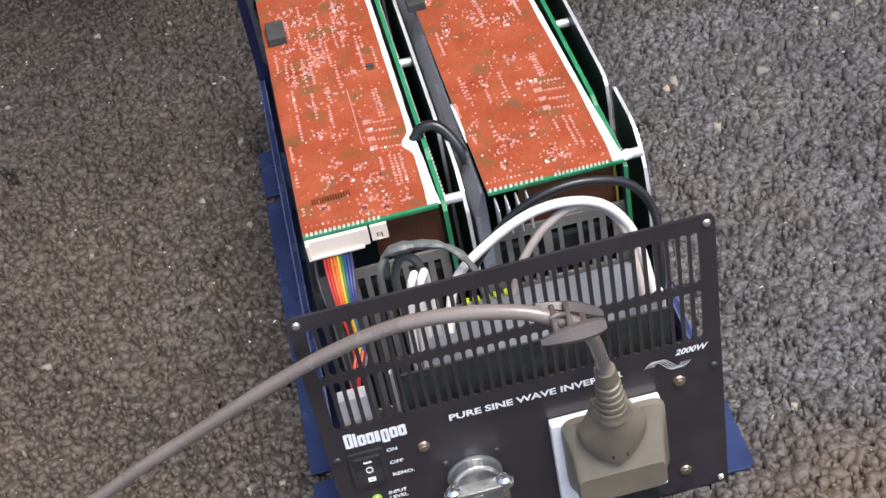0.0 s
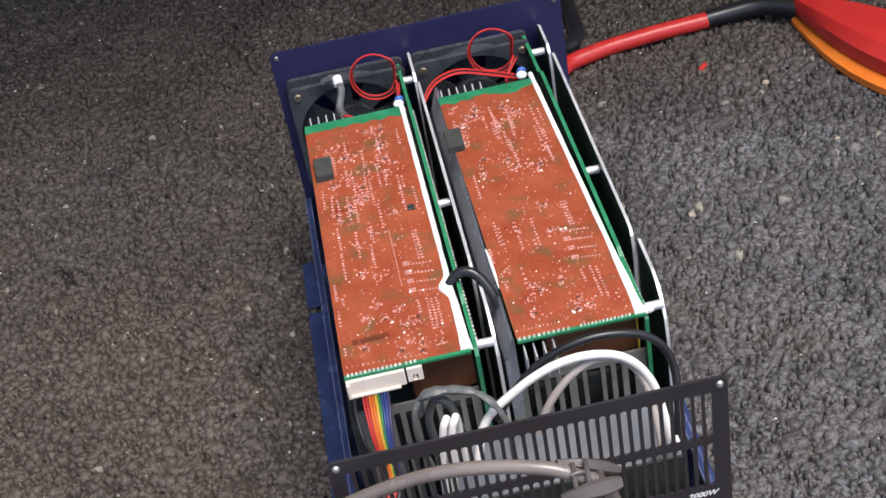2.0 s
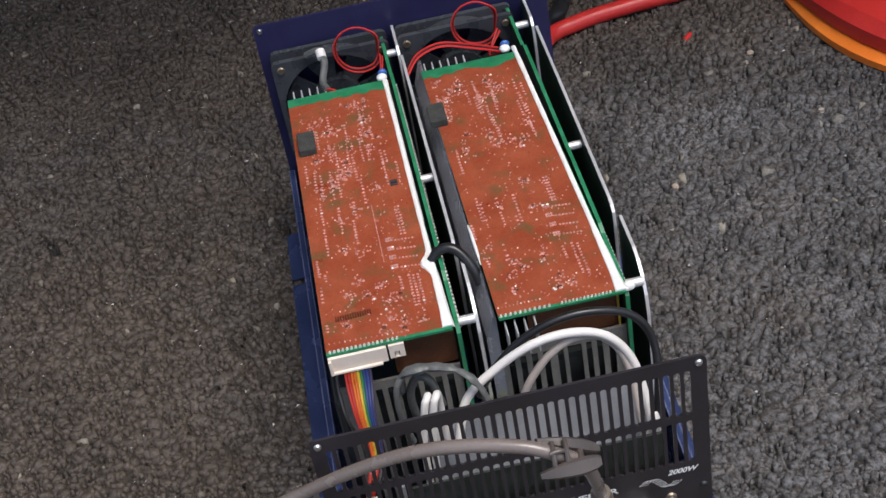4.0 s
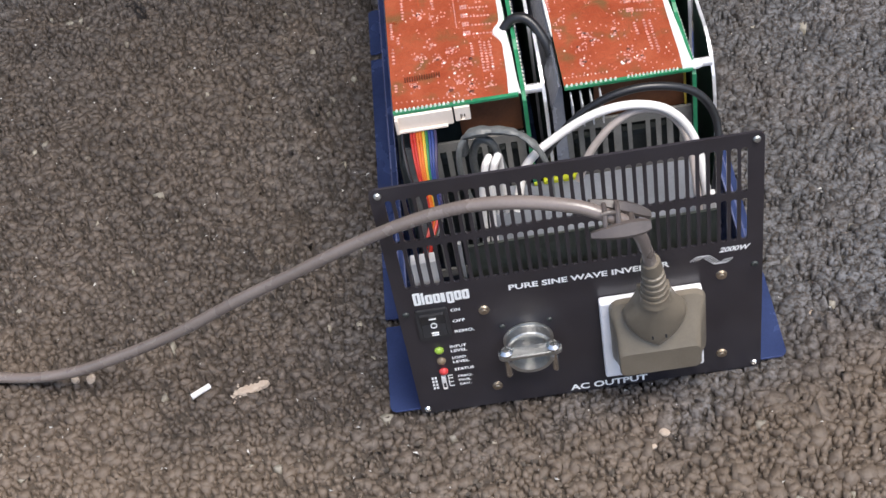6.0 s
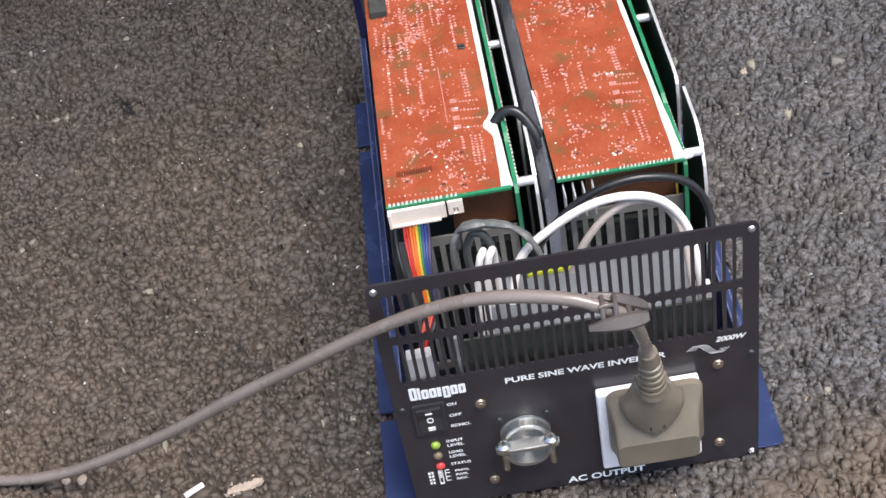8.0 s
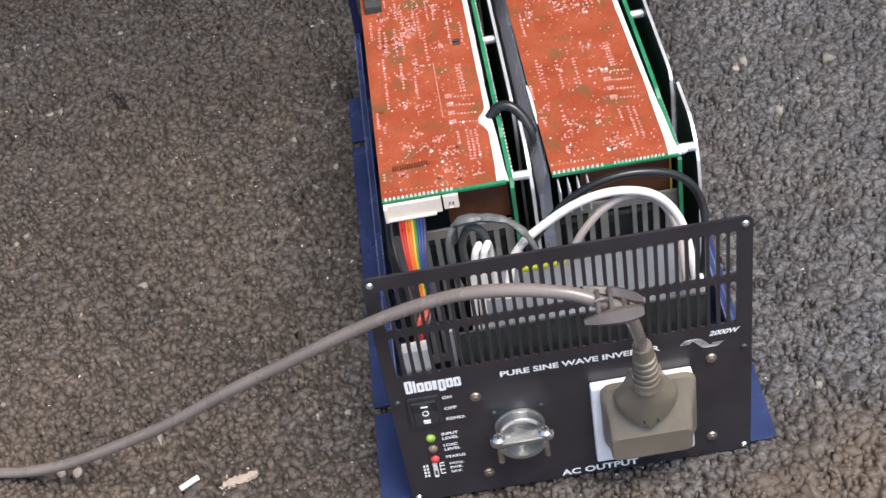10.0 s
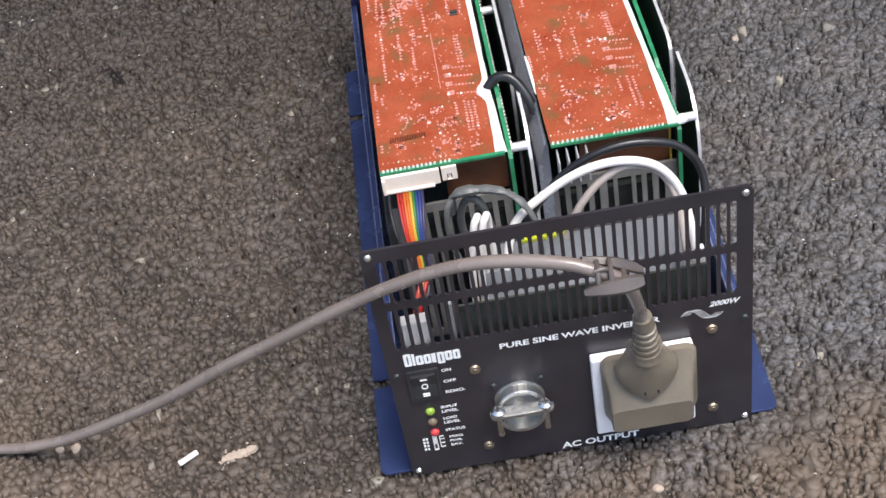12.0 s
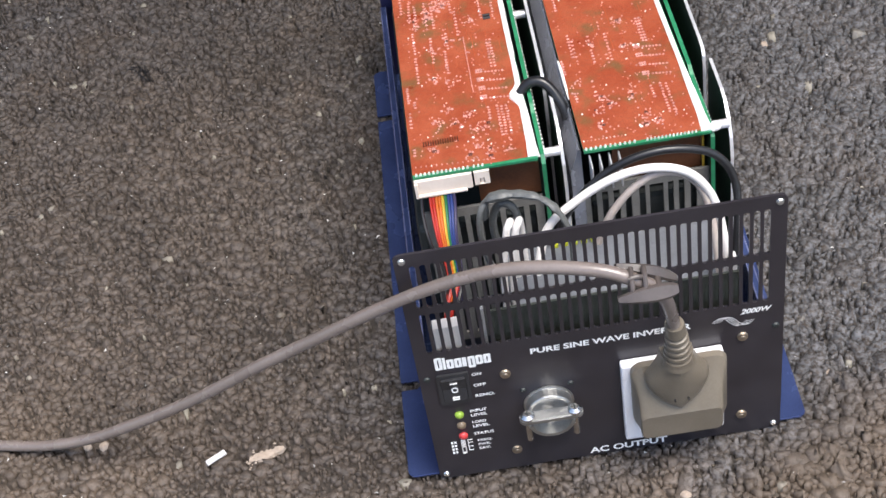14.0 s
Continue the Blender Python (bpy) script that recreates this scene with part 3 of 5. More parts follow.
    for k in range(4):
        pts = [(0.1600 + 0.0185 * t + k * 0.0014, 0.1008 - 0.0011 * t + 0.0036 * math.sin(t * 2 * math.pi)) for t in (i / 28 for i in range(29))]
        for (xa, za), (xb, zb) in zip(pts, pts[1:]):
            bm.faces.new([bm.verts.new(v) for v in ((xa, -0.0003, za - 0.00022), (xb, -0.0003, zb - 0.00022), (xb, -0.0003, zb + 0.00022), (xa, -0.0003, za + 0.00022))])
    part("wave_emblem", bm, "print", panel, "thin white sine wave lines")
    # blanked cable gland with its saddle clamp: bar lying flat, screws standing upright
    cx, cz = 0.0693, 0.0575
    bm = bmesh.new()
    n = 32
    ring = lambda r, y: [bm.verts.new((cx + r * math.cos(2 * math.pi * k / n), y, cz + r * math.sin(2 * math.pi * k / n))) for k in range(n)]
    loops = [ring(0.0140, -0.0002), ring(0.0140, -0.0010), ring(0.0128, -0.0014), ring(0.0127, -0.0064), ring(0.0122, -0.0070), ring(0.0106, -0.0070), ring(0.0103, -0.0046)]
    for a, b in zip(loops, loops[1:]):
        for k in range(n):
            bm.faces.new((a[k], a[(k + 1) % n], b[(k + 1) % n], b[k]))
    bm.faces.new(loops[-1])
    gland = part("cable_gland", bm, "cast", panel, "round cast metal cable gland with screwed saddle clamp")
    bm = bmesh.new()
    arc = [math.radians(a) for a in range(190, 351, 10)]
    rings = [[bm.verts.new((cx + r * math.cos(a), y, cz + r * math.sin(a))) for r, y in ((0.0128, -0.006), (0.0128, -0.0140), (0.0106, -0.0140), (0.0106, -0.006))] for a in arc]
    for a, b in zip(rings, rings[1:]):
        for k in range(4):
            bm.faces.new((a[k], a[(k + 1) % 4], b[(k + 1) % 4], b[k]))
    bm.faces.new(rings[0]), bm.faces.new(rings[-1][::-1])
    part("clamp_saddle", bm, "cast", gland, "", True)
    zb = cz + 0.0034
    bm = bmesh.new()
    plate(bm, rounded(cx - 0.0175, cx + 0.0175, -0.0146, -0.0074, 0.0034), [], lambda u, v: (u, v, zb - 0.0034), (0, 0, 0.0034))
    bmesh.ops.bevel(bm, geom=[e for e in bm.edges if e.calc_face_angle(0) > 0.5], offset=0.0006, segments=2, affect="EDGES")
    part("clamp_bar", bm, "cast", gland, "", True)
    for dx in (-0.0130, 0.0130):
        x, y = cx + dx, -0.0110
        bm = bmesh.new()
        cylinder(bm, (x, y, zb + 0.0001), (x, y, zb + 0.0014), 0.0040, 0.0040, 18)
        cylinder(bm, (x, y, zb + 0.0014), (x, y, zb + 0.0030), 0.0040, 0.0022, 18)
        part("clamp_screw", bm, "screw", gland, "bright cross-head clamp screw")
        bm = bmesh.new()
        box(bm, x - 0.0019, x + 0.0019, y - 0.0004, y + 0.0004, zb + 0.0026, zb + 0.0031)
        box(bm, x - 0.0004, x + 0.0004, y - 0.0019, y + 0.0019, zb + 0.0026, zb + 0.00312)
        part("screw_slot", bm, "dark_metal", gland)
        bm = bmesh.new()
        cylinder(bm, (x, y, zb - 0.0034), (x, y, zb - 0.0195), 0.0018, seg=10)
        part("clamp_leg", bm, "screw", gland)
        bm = bmesh.new()
        cylinder(bm, (x, -0.0001, cz + 0.0135), (x, -0.0012, cz + 0.0135), 0.0017, 0.0012, 12)
        part("rivet", bm, "dark_metal", panel, "small dark rivet head")
    # socket outlet
    bm = bmesh.new()
    box(bm, 0.1095, 0.1652, -0.0062, -0.0002, 0.0196, 0.0838, 0.0012, 2)
    part("socket_outlet", bm, "socket", panel, "white plastic mains socket outlet plate")
    return panel


def build_board(x0, x1, x2, x3, y0, y1, seed):
    """A coated circuit board lying solder side up, x0-x1 wide at the front and x2-x3 at the back."""
    rng = random.Random(seed)
    z = 0.1688
    lay = lambda u, v: (x0 + (x1 - x0) * u + ((x2 - x0) + ((x3 - x2) - (x1 - x0)) * u) * v, y0 + (y1 - y0) * v)
    bm = bmesh.new()
    plate(bm, [lay(0, 0), lay(1, 0), lay(1, 1), lay(0, 1)], [], lambda u, v: (u, v, z), (0, 0, 0.0016))
    board = part("circuit_board", bm, "green_pcb", inverter, "circuit board sprayed with glossy orange coating")
    # the coating: a slightly lumpy sheet that stops short of the edges
    bm = bmesh.new()
    nu, nv = 46, 130
    edge = lambda v: 0.012 * math.sin(v * 37 + seed) + 0.008 * math.sin(v * 91)
    grid = []
    for j in range(nv + 1):
        row = []
        for i in range(nu + 1):
            u, v = i / nu, j / nv
            uu = 0.0005 + u * (0.985 + edge(v) * 0.4)
            vv = 0.009 + v * (0.953 + 0.022 * noise.noise((u * 3.5, seed * 7.0, 0)) + 0.010 * noise.noise((u * 11, seed * 3.0, 2)))
            x, y = lay(uu, vv)
            h = 0.00020 + 0.00012 * noise.noise((x * 260, y * 260, seed)) + 0.00014 * noise.noise((x * 90, y * 90, seed))
            if i in (0, nu) or j in (0, nv):
                h = 0.00003
            row.append(bm.verts.new((x, y, z + 0.0016 + h)))
        grid.append(row)
    for j in range(nv):
        for i in range(nu):
            bm.faces.new((grid[j][i], grid[j][i + 1], grid[j + 1][i + 1], grid[j + 1][i]))
    part("coating", bm, "coating", board, "glossy translucent orange coating", True)
    top = z + 0.0018
    # bare solder pins along the front edge
    bm = bmesh.new()
    for a, b, n, r in (((0.02, 0.40, 11, 0.00088), (0.50, 0.88, 14, 0.0007)) if seed == 2 else ((0.03, 0.44, 13, 0.0009), (0.49, 0.56, 3, 0.0008))):
        for i in range(n):
            x, y = lay(a + (b - a) * i / (n - 1), 0.006)
            cylinder(bm, (x, y, top - 0.0004), (x + 0.0002, y, top + 0.0011), r, r * 0.6, 7)
    tagged(part("pin_strip", bm, "solder", board), kind="stuff")
    # coated solder joints: low domes, round or drawn out across the board
    lists = {"solder_joints": ([], []), "bare_joints": ([], [])}

    def joint(u, v, r, stretch=1.0, bare=0.10):
        if not (0.01 < u < 0.95 and 0.004 < v < 0.945):
            return
        x, y = lay(u, v)
        verts, faces = lists["bare_joints" if rng.random() < bare else "solder_joints"]
        b, h, a0 = len(verts), r * rng.uniform(0.7, 1.2) + 0.0003, rng.uniform(0, 1)
        for size, high in ((1.0, -0.0004), (0.72, h * 0.75)):
            for k in range(6):
                a = a0 + math.pi * k / 3
                q = r * size * rng.uniform(0.8, 1.2)
                verts.append((x + q * stretch * math.cos(a), y + q * math.sin(a), top + high))
        verts.append((x + rng.uniform(-0.2, 0.2) * r, y, top + h))
        for k in range(6):
            m = (k + 1) % 6
            faces.append((b + k, b + m, b + 6 + m, b + 6 + k))
            faces.append((b + 6 + k, b + 6 + m, b + 12))

    def column(u, v0, v1, n):
        for i in range(n):
            joint(u + rng.uniform(-0.003, 0.003), v0 + (v1 - v0) * i / max(n - 1, 1) + 0.008, 0.00052, rng.uniform(1.7, 2.3), 0.015)

    components = []

    def cluster(u, v, spread=0.03):
        for i in range(rng.randint(12, 18)):
            joint(u + rng.gauss(0, spread), v + 0.008 + rng.gauss(0, spread * 0.36), rng.uniform(0.0003, 0.00065), rng.uniform(0.8, 1.9), 0.035)
        if rng.random() < 0.55:
            components.append((u, v + 0.008))

    def pad_block(u0, u1, v0, v1):
        """Four rows: a fat double pad at the start, then a line of small ones."""
        for i in range(4):
            v = v0 + (v1 - v0) * i / 3 + 0.008
            for k in range(3):
                for dv in (0.0, 0.008):
                    joint(u0 + k * 0.020, v + dv, 0.00068, 1.5, 0.14)
            for k in range(6):
                joint(u0 + 0.075 + (u1 - u0 - 0.075) * k / 5, v - 0.002 - 0.001 * k, 0.00056, 1.6, 0.05)

    if seed == 1:
        columns = ((0.147, 0.44, 0.52, 8), (0.146, 0.325, 0.42, 9), (0.30, 0.395, 0.49, 9), (0.285, 0.53, 0.60, 5), (0.44, 0.44, 0.50, 6), (0.41, 0.345, 0.43, 9), (0.55, 0.49, 0.585, 8),
                   (0.785, 0.345, 0.45, 10), (0.815, 0.345, 0.45, 10), (0.69, 0.155, 0.195, 5), (0.765, 0.09, 0.195, 11), (0.80, 0.09, 0.19, 11), (0.84, 0.09, 0.19, 11), (0.04, 0.165, 0.215, 5),
                   (0.09, 0.235, 0.255, 3), (0.04, 0.065, 0.085, 3), (0.04, 0.255, 0.31, 7))
        clusters = ((0.28, 0.33), (0.405, 0.305), (0.36, 0.215), (0.40, 0.155), (0.255, 0.17), (0.52, 0.18), (0.67, 0.14), (0.57, 0.13), (0.44, 0.47), (0.30, 0.44), (0.17, 0.57), (0.29, 0.57),
                    (0.45, 0.62), (0.67, 0.54), (0.48, 0.04), (0.65, 0.05), (0.64, 0.025), (0.56, 0.07), (0.20, 0.07), (0.80, 0.035))
        pad_block(0.65, 0.87, 0.23, 0.33)
        for i in range(34):
            joint(0.589 + 0.004 * i / 33, 0.475 - 0.215 * i / 33 + 0.008, 0.00045, 1.0, 0.0)
        for i in range(14):
            joint(0.035 + 0.042 * i, 0.033 - 0.0008 * i, 0.0005, 1.0, 0.2)
    else:
        columns = ((0.12, 0.33, 0.415, 8), (0.145, 0.33, 0.39, 5), (0.285, 0.30, 0.345, 5), (0.288, 0.37, 0.40, 3), (0.435, 0.30, 0.40, 9), (0.40, 0.29, 0.32, 3), (0.015, 0.27, 0.32, 6),
                   (0.738, 0.35, 0.44, 9), (0.765, 0.35, 0.44, 9), (0.67, 0.14, 0.18, 5), (0.745, 0.08, 0.185, 11), (0.79, 0.075, 0.18, 11), (0.054, 0.165, 0.195, 4), (0.22, 0.19, 0.23, 3))
        clusters = ((0.29, 0.37), (0.25, 0.17), (0.30, 0.14), (0.18, 0.126), (0.50, 0.16), (0.09, 0.23), (0.56, 0.09), (0.53, 0.05), (0.57, 0.345), (0.58, 0.445), (0.20, 0.07), (0.65, 0.06))
        pad_block(0.645, 0.86, 0.225, 0.33)
        for i in range(12):
            joint(0.02 + 0.030 * i, 0.033, 0.00045, 1.0, 0.2)
        for i in range(24):
            joint(rng.uniform(0.5, 0.88), rng.uniform(0.015, 0.10), 0.0004, 1.2, 0.2)
    for c in columns:
        column(*c)
    for c in clusters:
        cluster(*c)
    # the far half: the same kinds of footprint
    for i in range(24):
        v, n = rng.uniform(0.60, 0.90), rng.randint(4, 9)
        column(rng.uniform(0.06, 0.9), v, v - n * 0.0105, n)
    for i in range(20):
        cluster(rng.uniform(0.08, 0.88), rng.uniform(0.58, 0.92), 0.035)
    for i in range(300):
        joint(rng.uniform(0.04, 0.92), rng.uniform(0.03, 0.93), rng.uniform(0.00025, 0.0005), 1.3, 0.04)
    for name, (verts, faces) in lists.items():
        me = bpy.data.meshes.new(name)
        me.from_pydata(verts, [], faces)
        me.shade_smooth()
        me.materials.append(M["solder" if name == "bare_joints" else "glaze"])
        ob = new(name, me)
        ob.parent = board
        tagged(ob, kind="stuff")
    for u, v in components:
        x, y = lay(u, v)
        w, d = rng.uniform(0.0008, 0.0016), rng.uniform(0.0005, 0.0009)
        bm = bmesh.new()
        box(bm, x - w, x + w, y - d, y + d, top - 0.0003, top + 0.0008, 0.0003, 1)
        part("surface_component", bm, "coated_part", board)
    # tracks under the coating: a few long straight runs
    bm = bmesh.new()
    for i in range(22):
        u, v, w = rng.uniform(0.08, 0.9), rng.uniform(0.05, 0.8), rng.uniform(0.00015, 0.0003)
        (xa, ya), (xb, yb) = lay(u, v), lay(u, min(0.93, v + rng.uniform(0.04, 0.14)))
        zt = top + 0.00026 + 0.000001 * i
        bm.faces.new([bm.verts.new(q) for q in ((xa - w, ya, zt), (xa + w, ya, zt), (xb + w, yb, zt), (xb - w, yb, zt))])
    tagged(part("trackwork", bm, "trace", board), kind="stuff")
    # row of chip legs, and a two-legged part near the glued edge
    if seed == 1:
        bm = bmesh.new()
        for i in range(15):
            x, y = lay(0.12 + i * 0.020, 0.106 + i * 0.0002)
            box(bm, x - 0.00035, x + 0.00035, y - 0.0017, y + 0.0017, top - 0.0002, top + 0.0009)
        part("pin_comb", bm, "coated_part", board, "row of dark chip legs")
        for dv in (0.0, 0.012):
            x, y = lay(0.83, 0.545 + dv)
            bm = bmesh.new()
            box(bm, x - 0.0022, x + 0.0022, y - 0.0008, y + 0.0008, top - 0.0003, top + 0.0012, 0.0003, 1)
            part("surface_component", bm, "black_plastic", board)
    # foam pad
    bm = bmesh.new()
    xa, ya = (0.0188, 0.2445) if seed == 1 else (0.1000, 0.2450)
    box(bm, xa, xa + 0.0105, ya, ya + 0.0185, top - 0.0002, top + 0.0052, 0.0008)
    part("foam_pad", bm, "foam", board, "small dark grey foam pad")
    return board


def build_seam(xa, xb, y0, y1, blob, seed):
    """The bead of white silicone that joins a lying board to the standing one."""
    bm = bmesh.new()
    n = 60
    rows = []
    for j in range(n + 1):
        t = j / n
        y = y0 + (y1 - y0) * t
        x = xa + (xb - xa) * t
        w = 0.0019 + 0.0004 * noise.noise((y * 60, seed, 0)) + 0.0014 * max(0.0, 1 - t / 0.22) ** 0.6 + 0.0006 * max(0.0, 1 - t / 0.05)
        bulge = 0.0055 * math.exp(-((y - blob) / 0.006) ** 2) if blob else 0.0
        h = 0.0014 + 0.0006 * noise.noise((y * 150, seed, 5)) + bulge * 0.25
        z = 0.1702
        rows.append([bm.verts.new((x + dx, y, z + dz)) for dx, dz in (
            (-w - bulge, -0.0006), (-w * 0.75 - bulge * 0.85, h * 0.6), (-w * 0.2 - bulge * 0.3, h), (w * 0.55, h * 0.8), (w * 0.9, -0.001))])
    for a, b in zip(rows, rows[1:]):
        for k in range(4):
            bm.faces.new((a[k], a[k + 1], b[k + 1], b[k]))
    for r in (rows[0], rows[-1]):
        bm.faces.new(r)
    part("silicone_bead", bm, "glue", inverter, "bead of white silicone sealant", True)


def build_standing(xf, xb, y0, y1, notch):
    """The green board that stands along the seam, with its row of pins."""
    bm = bmesh.new()
    at = lambda y: xf + (xb - xf) * (y - 0.06) / 0.3
    t = 0.0022
    prof = [(y0, 0.03), (y1, 0.03), (y1, 0.166), (0.318, 0.166), (0.310, 0.1715), (notch, 0.1715), (notch - 0.006, 0.1690), (y0 + 0.004, 0.1690), (y0, 0.165)]
    a = [bm.verts.new((at(y), y, z)) for y, z in prof]
    b = [bm.verts.new((at(y) + t, y, z)) for y, z in prof]
    bm.faces.new(a), bm.faces.new(b[::-1])
    for k in range(len(prof)):
        bm.faces.new((a[k], a[(k + 1) % len(prof)], b[(k + 1) % len(prof)], b[k]))
    board = part("standing_board", bm, "green_pcb", inverter, "green circuit board standing on edge")
    # broad faces in darker green: the dim gap beside them, painted on
    board.data.materials.append(M["gap_shade"])
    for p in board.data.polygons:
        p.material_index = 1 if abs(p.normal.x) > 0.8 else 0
    bm = bmesh.new()
    for i in range(70):
        y = y0 + 0.01 + i * 0.0032
        for z in (0.1655, 0.160):
            box(bm, at(y) + t, at(y) + t + 0.0011, y - 0.0005, y + 0.0005, z - 0.0006, z + 0.0005)
    tagged(part("solder_joints", bm, "solder", board), kind="stuff")
    return board


def build_plate(xf, xb):
    """A heat-sink sheet in three lengths with cut corners; its left faces carry the board's dark reflection as colour.
    """
    t = 0.0018
    for out, prof in (
            (-0.0012, [(0.372, 0.020), (0.372, 0.158), (0.367, 0.1700), (0.362, 0.1722), (0.338, 0.1722), (0.334, 0.168), (0.332, 0.155), (0.332, 0.020)]),
            (0.0, [(0.328, 0.020), (0.328, 0.1715), (0.148, 0.1715), (0.142, 0.1705), (0.139, 0.1670), (0.1375, 0.158), (0.1375, 0.020)]),
            (0.0018, [(0.1335, 0.020), (0.1335, 0.1690), (0.131, 0.1712), (0.104, 0.1712), (0.096, 0.1690), (0.088, 0.1630), (0.0825, 0.1540), (0.0800, 0.1420), (0.0795, 0.1000), (0.0795, 0.020)])):
        at = lambda y: xf + (xb - xf) * (y - 0.06) / 0.3 + out
        bm = bmesh.new()
        a = [bm.verts.new((at(y), y, z)) for y, z in prof]
        b = [bm.verts.new((at(y) + t, y, z)) for y, z in prof]
        bm.faces.new(a), bm.faces.new(b[::-1])
        for k in range(len(prof)):
            bm.faces.new((a[k], a[(k + 1) % len(prof)], b[(k + 1) % len(prof)], b[k]))
        ob = part("heat_sink_plate", bm, "aluminium", inverter, "aluminium heat-sink sheet standing on edge")
        ob.data.materials.append(M["gap_shade"])
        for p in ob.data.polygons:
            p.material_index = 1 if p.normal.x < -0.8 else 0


build_tray()
build_front()
build_board(0.0160, 0.0835, 0.0163, 0.0800, 0.0735, 0.3065, 1)
build_board(0.1080, 0.1765, 0.1030, 0.1660, 0.0725, 0.3065, 2)
build_seam(0.0815, 0.0795, 0.0755, 0.3060, 0.127, 1)
build_seam(0.1745, 0.1645, 0.0735, 0.3120, 0.0, 2)
bm = bmesh.new()
tube(bm, [(0.1068, 0.118, 0.1690), (0.1064, 0.128, 0.1706), (0.1060, 0.142, 0.1706), (0.1056, 0.152, 0.1694)], lambda t: 0.0004 + 0.0005 * math.sin(math.pi * t) ** 0.6, 8)
part("silicone_bead", bm, "glue", inverter, "", True)
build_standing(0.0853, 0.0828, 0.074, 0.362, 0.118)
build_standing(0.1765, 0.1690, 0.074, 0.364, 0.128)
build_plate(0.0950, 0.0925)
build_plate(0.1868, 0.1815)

# spacers between standing boards and plates
for x0, x1, y in ((0.0870, 0.0965, 0.0850), (0.0852, 0.0938, 0.2090), (0.0835, 0.0922, 0.3450), (0.1780, 0.1885, 0.0850), (0.1745, 0.1840, 0.2096), (0.1700, 0.1800, 0.3450)):
    bm = bmesh.new()
    cylinder(bm, (x0, y, 0.163), (x1, y, 0.163), 0.0026, seg=14)
    part("spacer", bm, "aluminium", inverter, "round aluminium spacer", True)

# glossy dark rail beside the right board
bm = bmesh.new()
for (xa, ya), (xb, yb) in (((0.1005, 0.0790), (0.0985, 0.325)),):
    rows = []
    for x, y in ((xa, ya), (xb, yb)):
        rows.append([bm.verts.new((x + dx, y, z)) for dx, z in ((0, 0.02), (0.0066, 0.02), (0.0066, 0.1655), (0.0056, 0.1668), (0.0046, 0.1655), (0, 0.150))])
    for k in range(6):
        bm.faces.new((rows[0][k], rows[0][(k + 1) % 6], rows[1][(k + 1) % 6], rows[1][k]))
    bm.faces.new(rows[0]), bm.faces.new(rows[1][::-1])
part("insulated_rail", bm, "rail", inverter, "glossy black covered heat-sink rail")

# heat-sink combs under the boards, seen at both ends
for x0, y0, y1, n in ((0.1105, 0.064, 0.075, 4), (0.020, 0.304, 0.322, 5), (0.106, 0.304, 0.322, 6)):
    for i in range(n):
        bm = bmesh.new()
        box(bm, x0 + i * 0.0052, x0 + i * 0.0052 + 0.0009, y0, y1, 0.149, 0.1655, 0.0002, 1)
        part("heat_sink_fin", bm, "aluminium", inverter)

# connectors below the left board
bm = bmesh.new()
box(bm, 0.0160, 0.0473, 0.0722, 0.0790, 0.1578, 0.1686, 0.0005, 1)
box(bm, 0.0160, 0.0440, 0.0708, 0.0724, 0.1572, 0.1590, 0.0004, 1)
box(bm, 0.0160, 0.0178, 0.0706, 0.0724, 0.1572, 0.1675, 0.0003, 1)
part("ribbon_connector", bm, "cream", inverter, "cream plastic ribbon cable connector")
bm = bmesh.new()
plate(bm, [(0.0484, 0.1595), (0.0567, 0.1595), (0.0567, 0.1686), (0.0484, 0.1686)], [[(0.0512, 0.1600), (0.0539, 0.1600), (0.0539, 0.1640), (0.0512, 0.1640)]], front_place(0.0722), (0, 0.0065, 0))
box(bm, 0.0518, 0.0533, 0.0728, 0.0780, 0.1590, 0.1645)
part("small_connector", bm, "cream", inverter, "small cream plastic connector with a latch slot")

# coloured ribbon wires
for i, key in enumerate(("w_red", "w_red", "w_orange", "w_orange", "w_yellow", "w_green", "w_blue", "w_blue", "w_violet")):
    bm = bmesh.new()
    x = 0.0236 + i * 0.0016
    e = 0.0262 + i * 0.0009
    tube(bm, [(x, 0.0735, 0.1590), (x - 0.0006, 0.0680, 0.150), (0.5 * (x + e) - 0.001, 0.0560, 0.139), (e, 0.047, 0.120), (e - 0.003, 0.038, 0.108)], 0.00086, 6, 5)
    part("ribbon_wire", bm, key, inverter, smooth=True)
bm = bmesh.new()
tube(bm, [(0.0190, 0.0735, 0.159), (0.0180, 0.0660, 0.150), (0.0195, 0.0540, 0.140), (0.0240, 0.0480, 0.126), (0.0250, 0.034, 0.100)], 0.0009, 6)
part("thin_wire", bm, "black_wire", inverter, smooth=True)

# slotted inner frames across the box, under and in front of the boards
def slotted(x0, x1, y, z0, z1, slots):
    bm = bmesh.new()
    plate(bm, [(x0, z0), (x1, z0), (x1, z1), (x0, z1)], [[(a, z0 + 0.006), (b, z0 + 0.006), (b, z1 - 0.006), (a, z1 - 0.006)] for a, b in slots], front_place(y), (0, 0.0018, 0))
    part("slotted_frame", bm, "grille", inverter, "grey plastic inner frame with upright slots")


slotted(0.018, 0.084, 0.0785, 0.030, 0.138, [(0.023 + i * 0.0066, 0.0266 + i * 0.0066) for i in range(9)])
slotted(0.107, 0.176, 0.0785, 0.095, 0.139, [(0.110 + i * 0.0064, 0.1134 + i * 0.0064) for i in range(4)] + [(0.137, 0.1405), (0.1428, 0.1506), (0.153, 0.1562), (0.159, 0.1622), (0.1655, 0.169)])

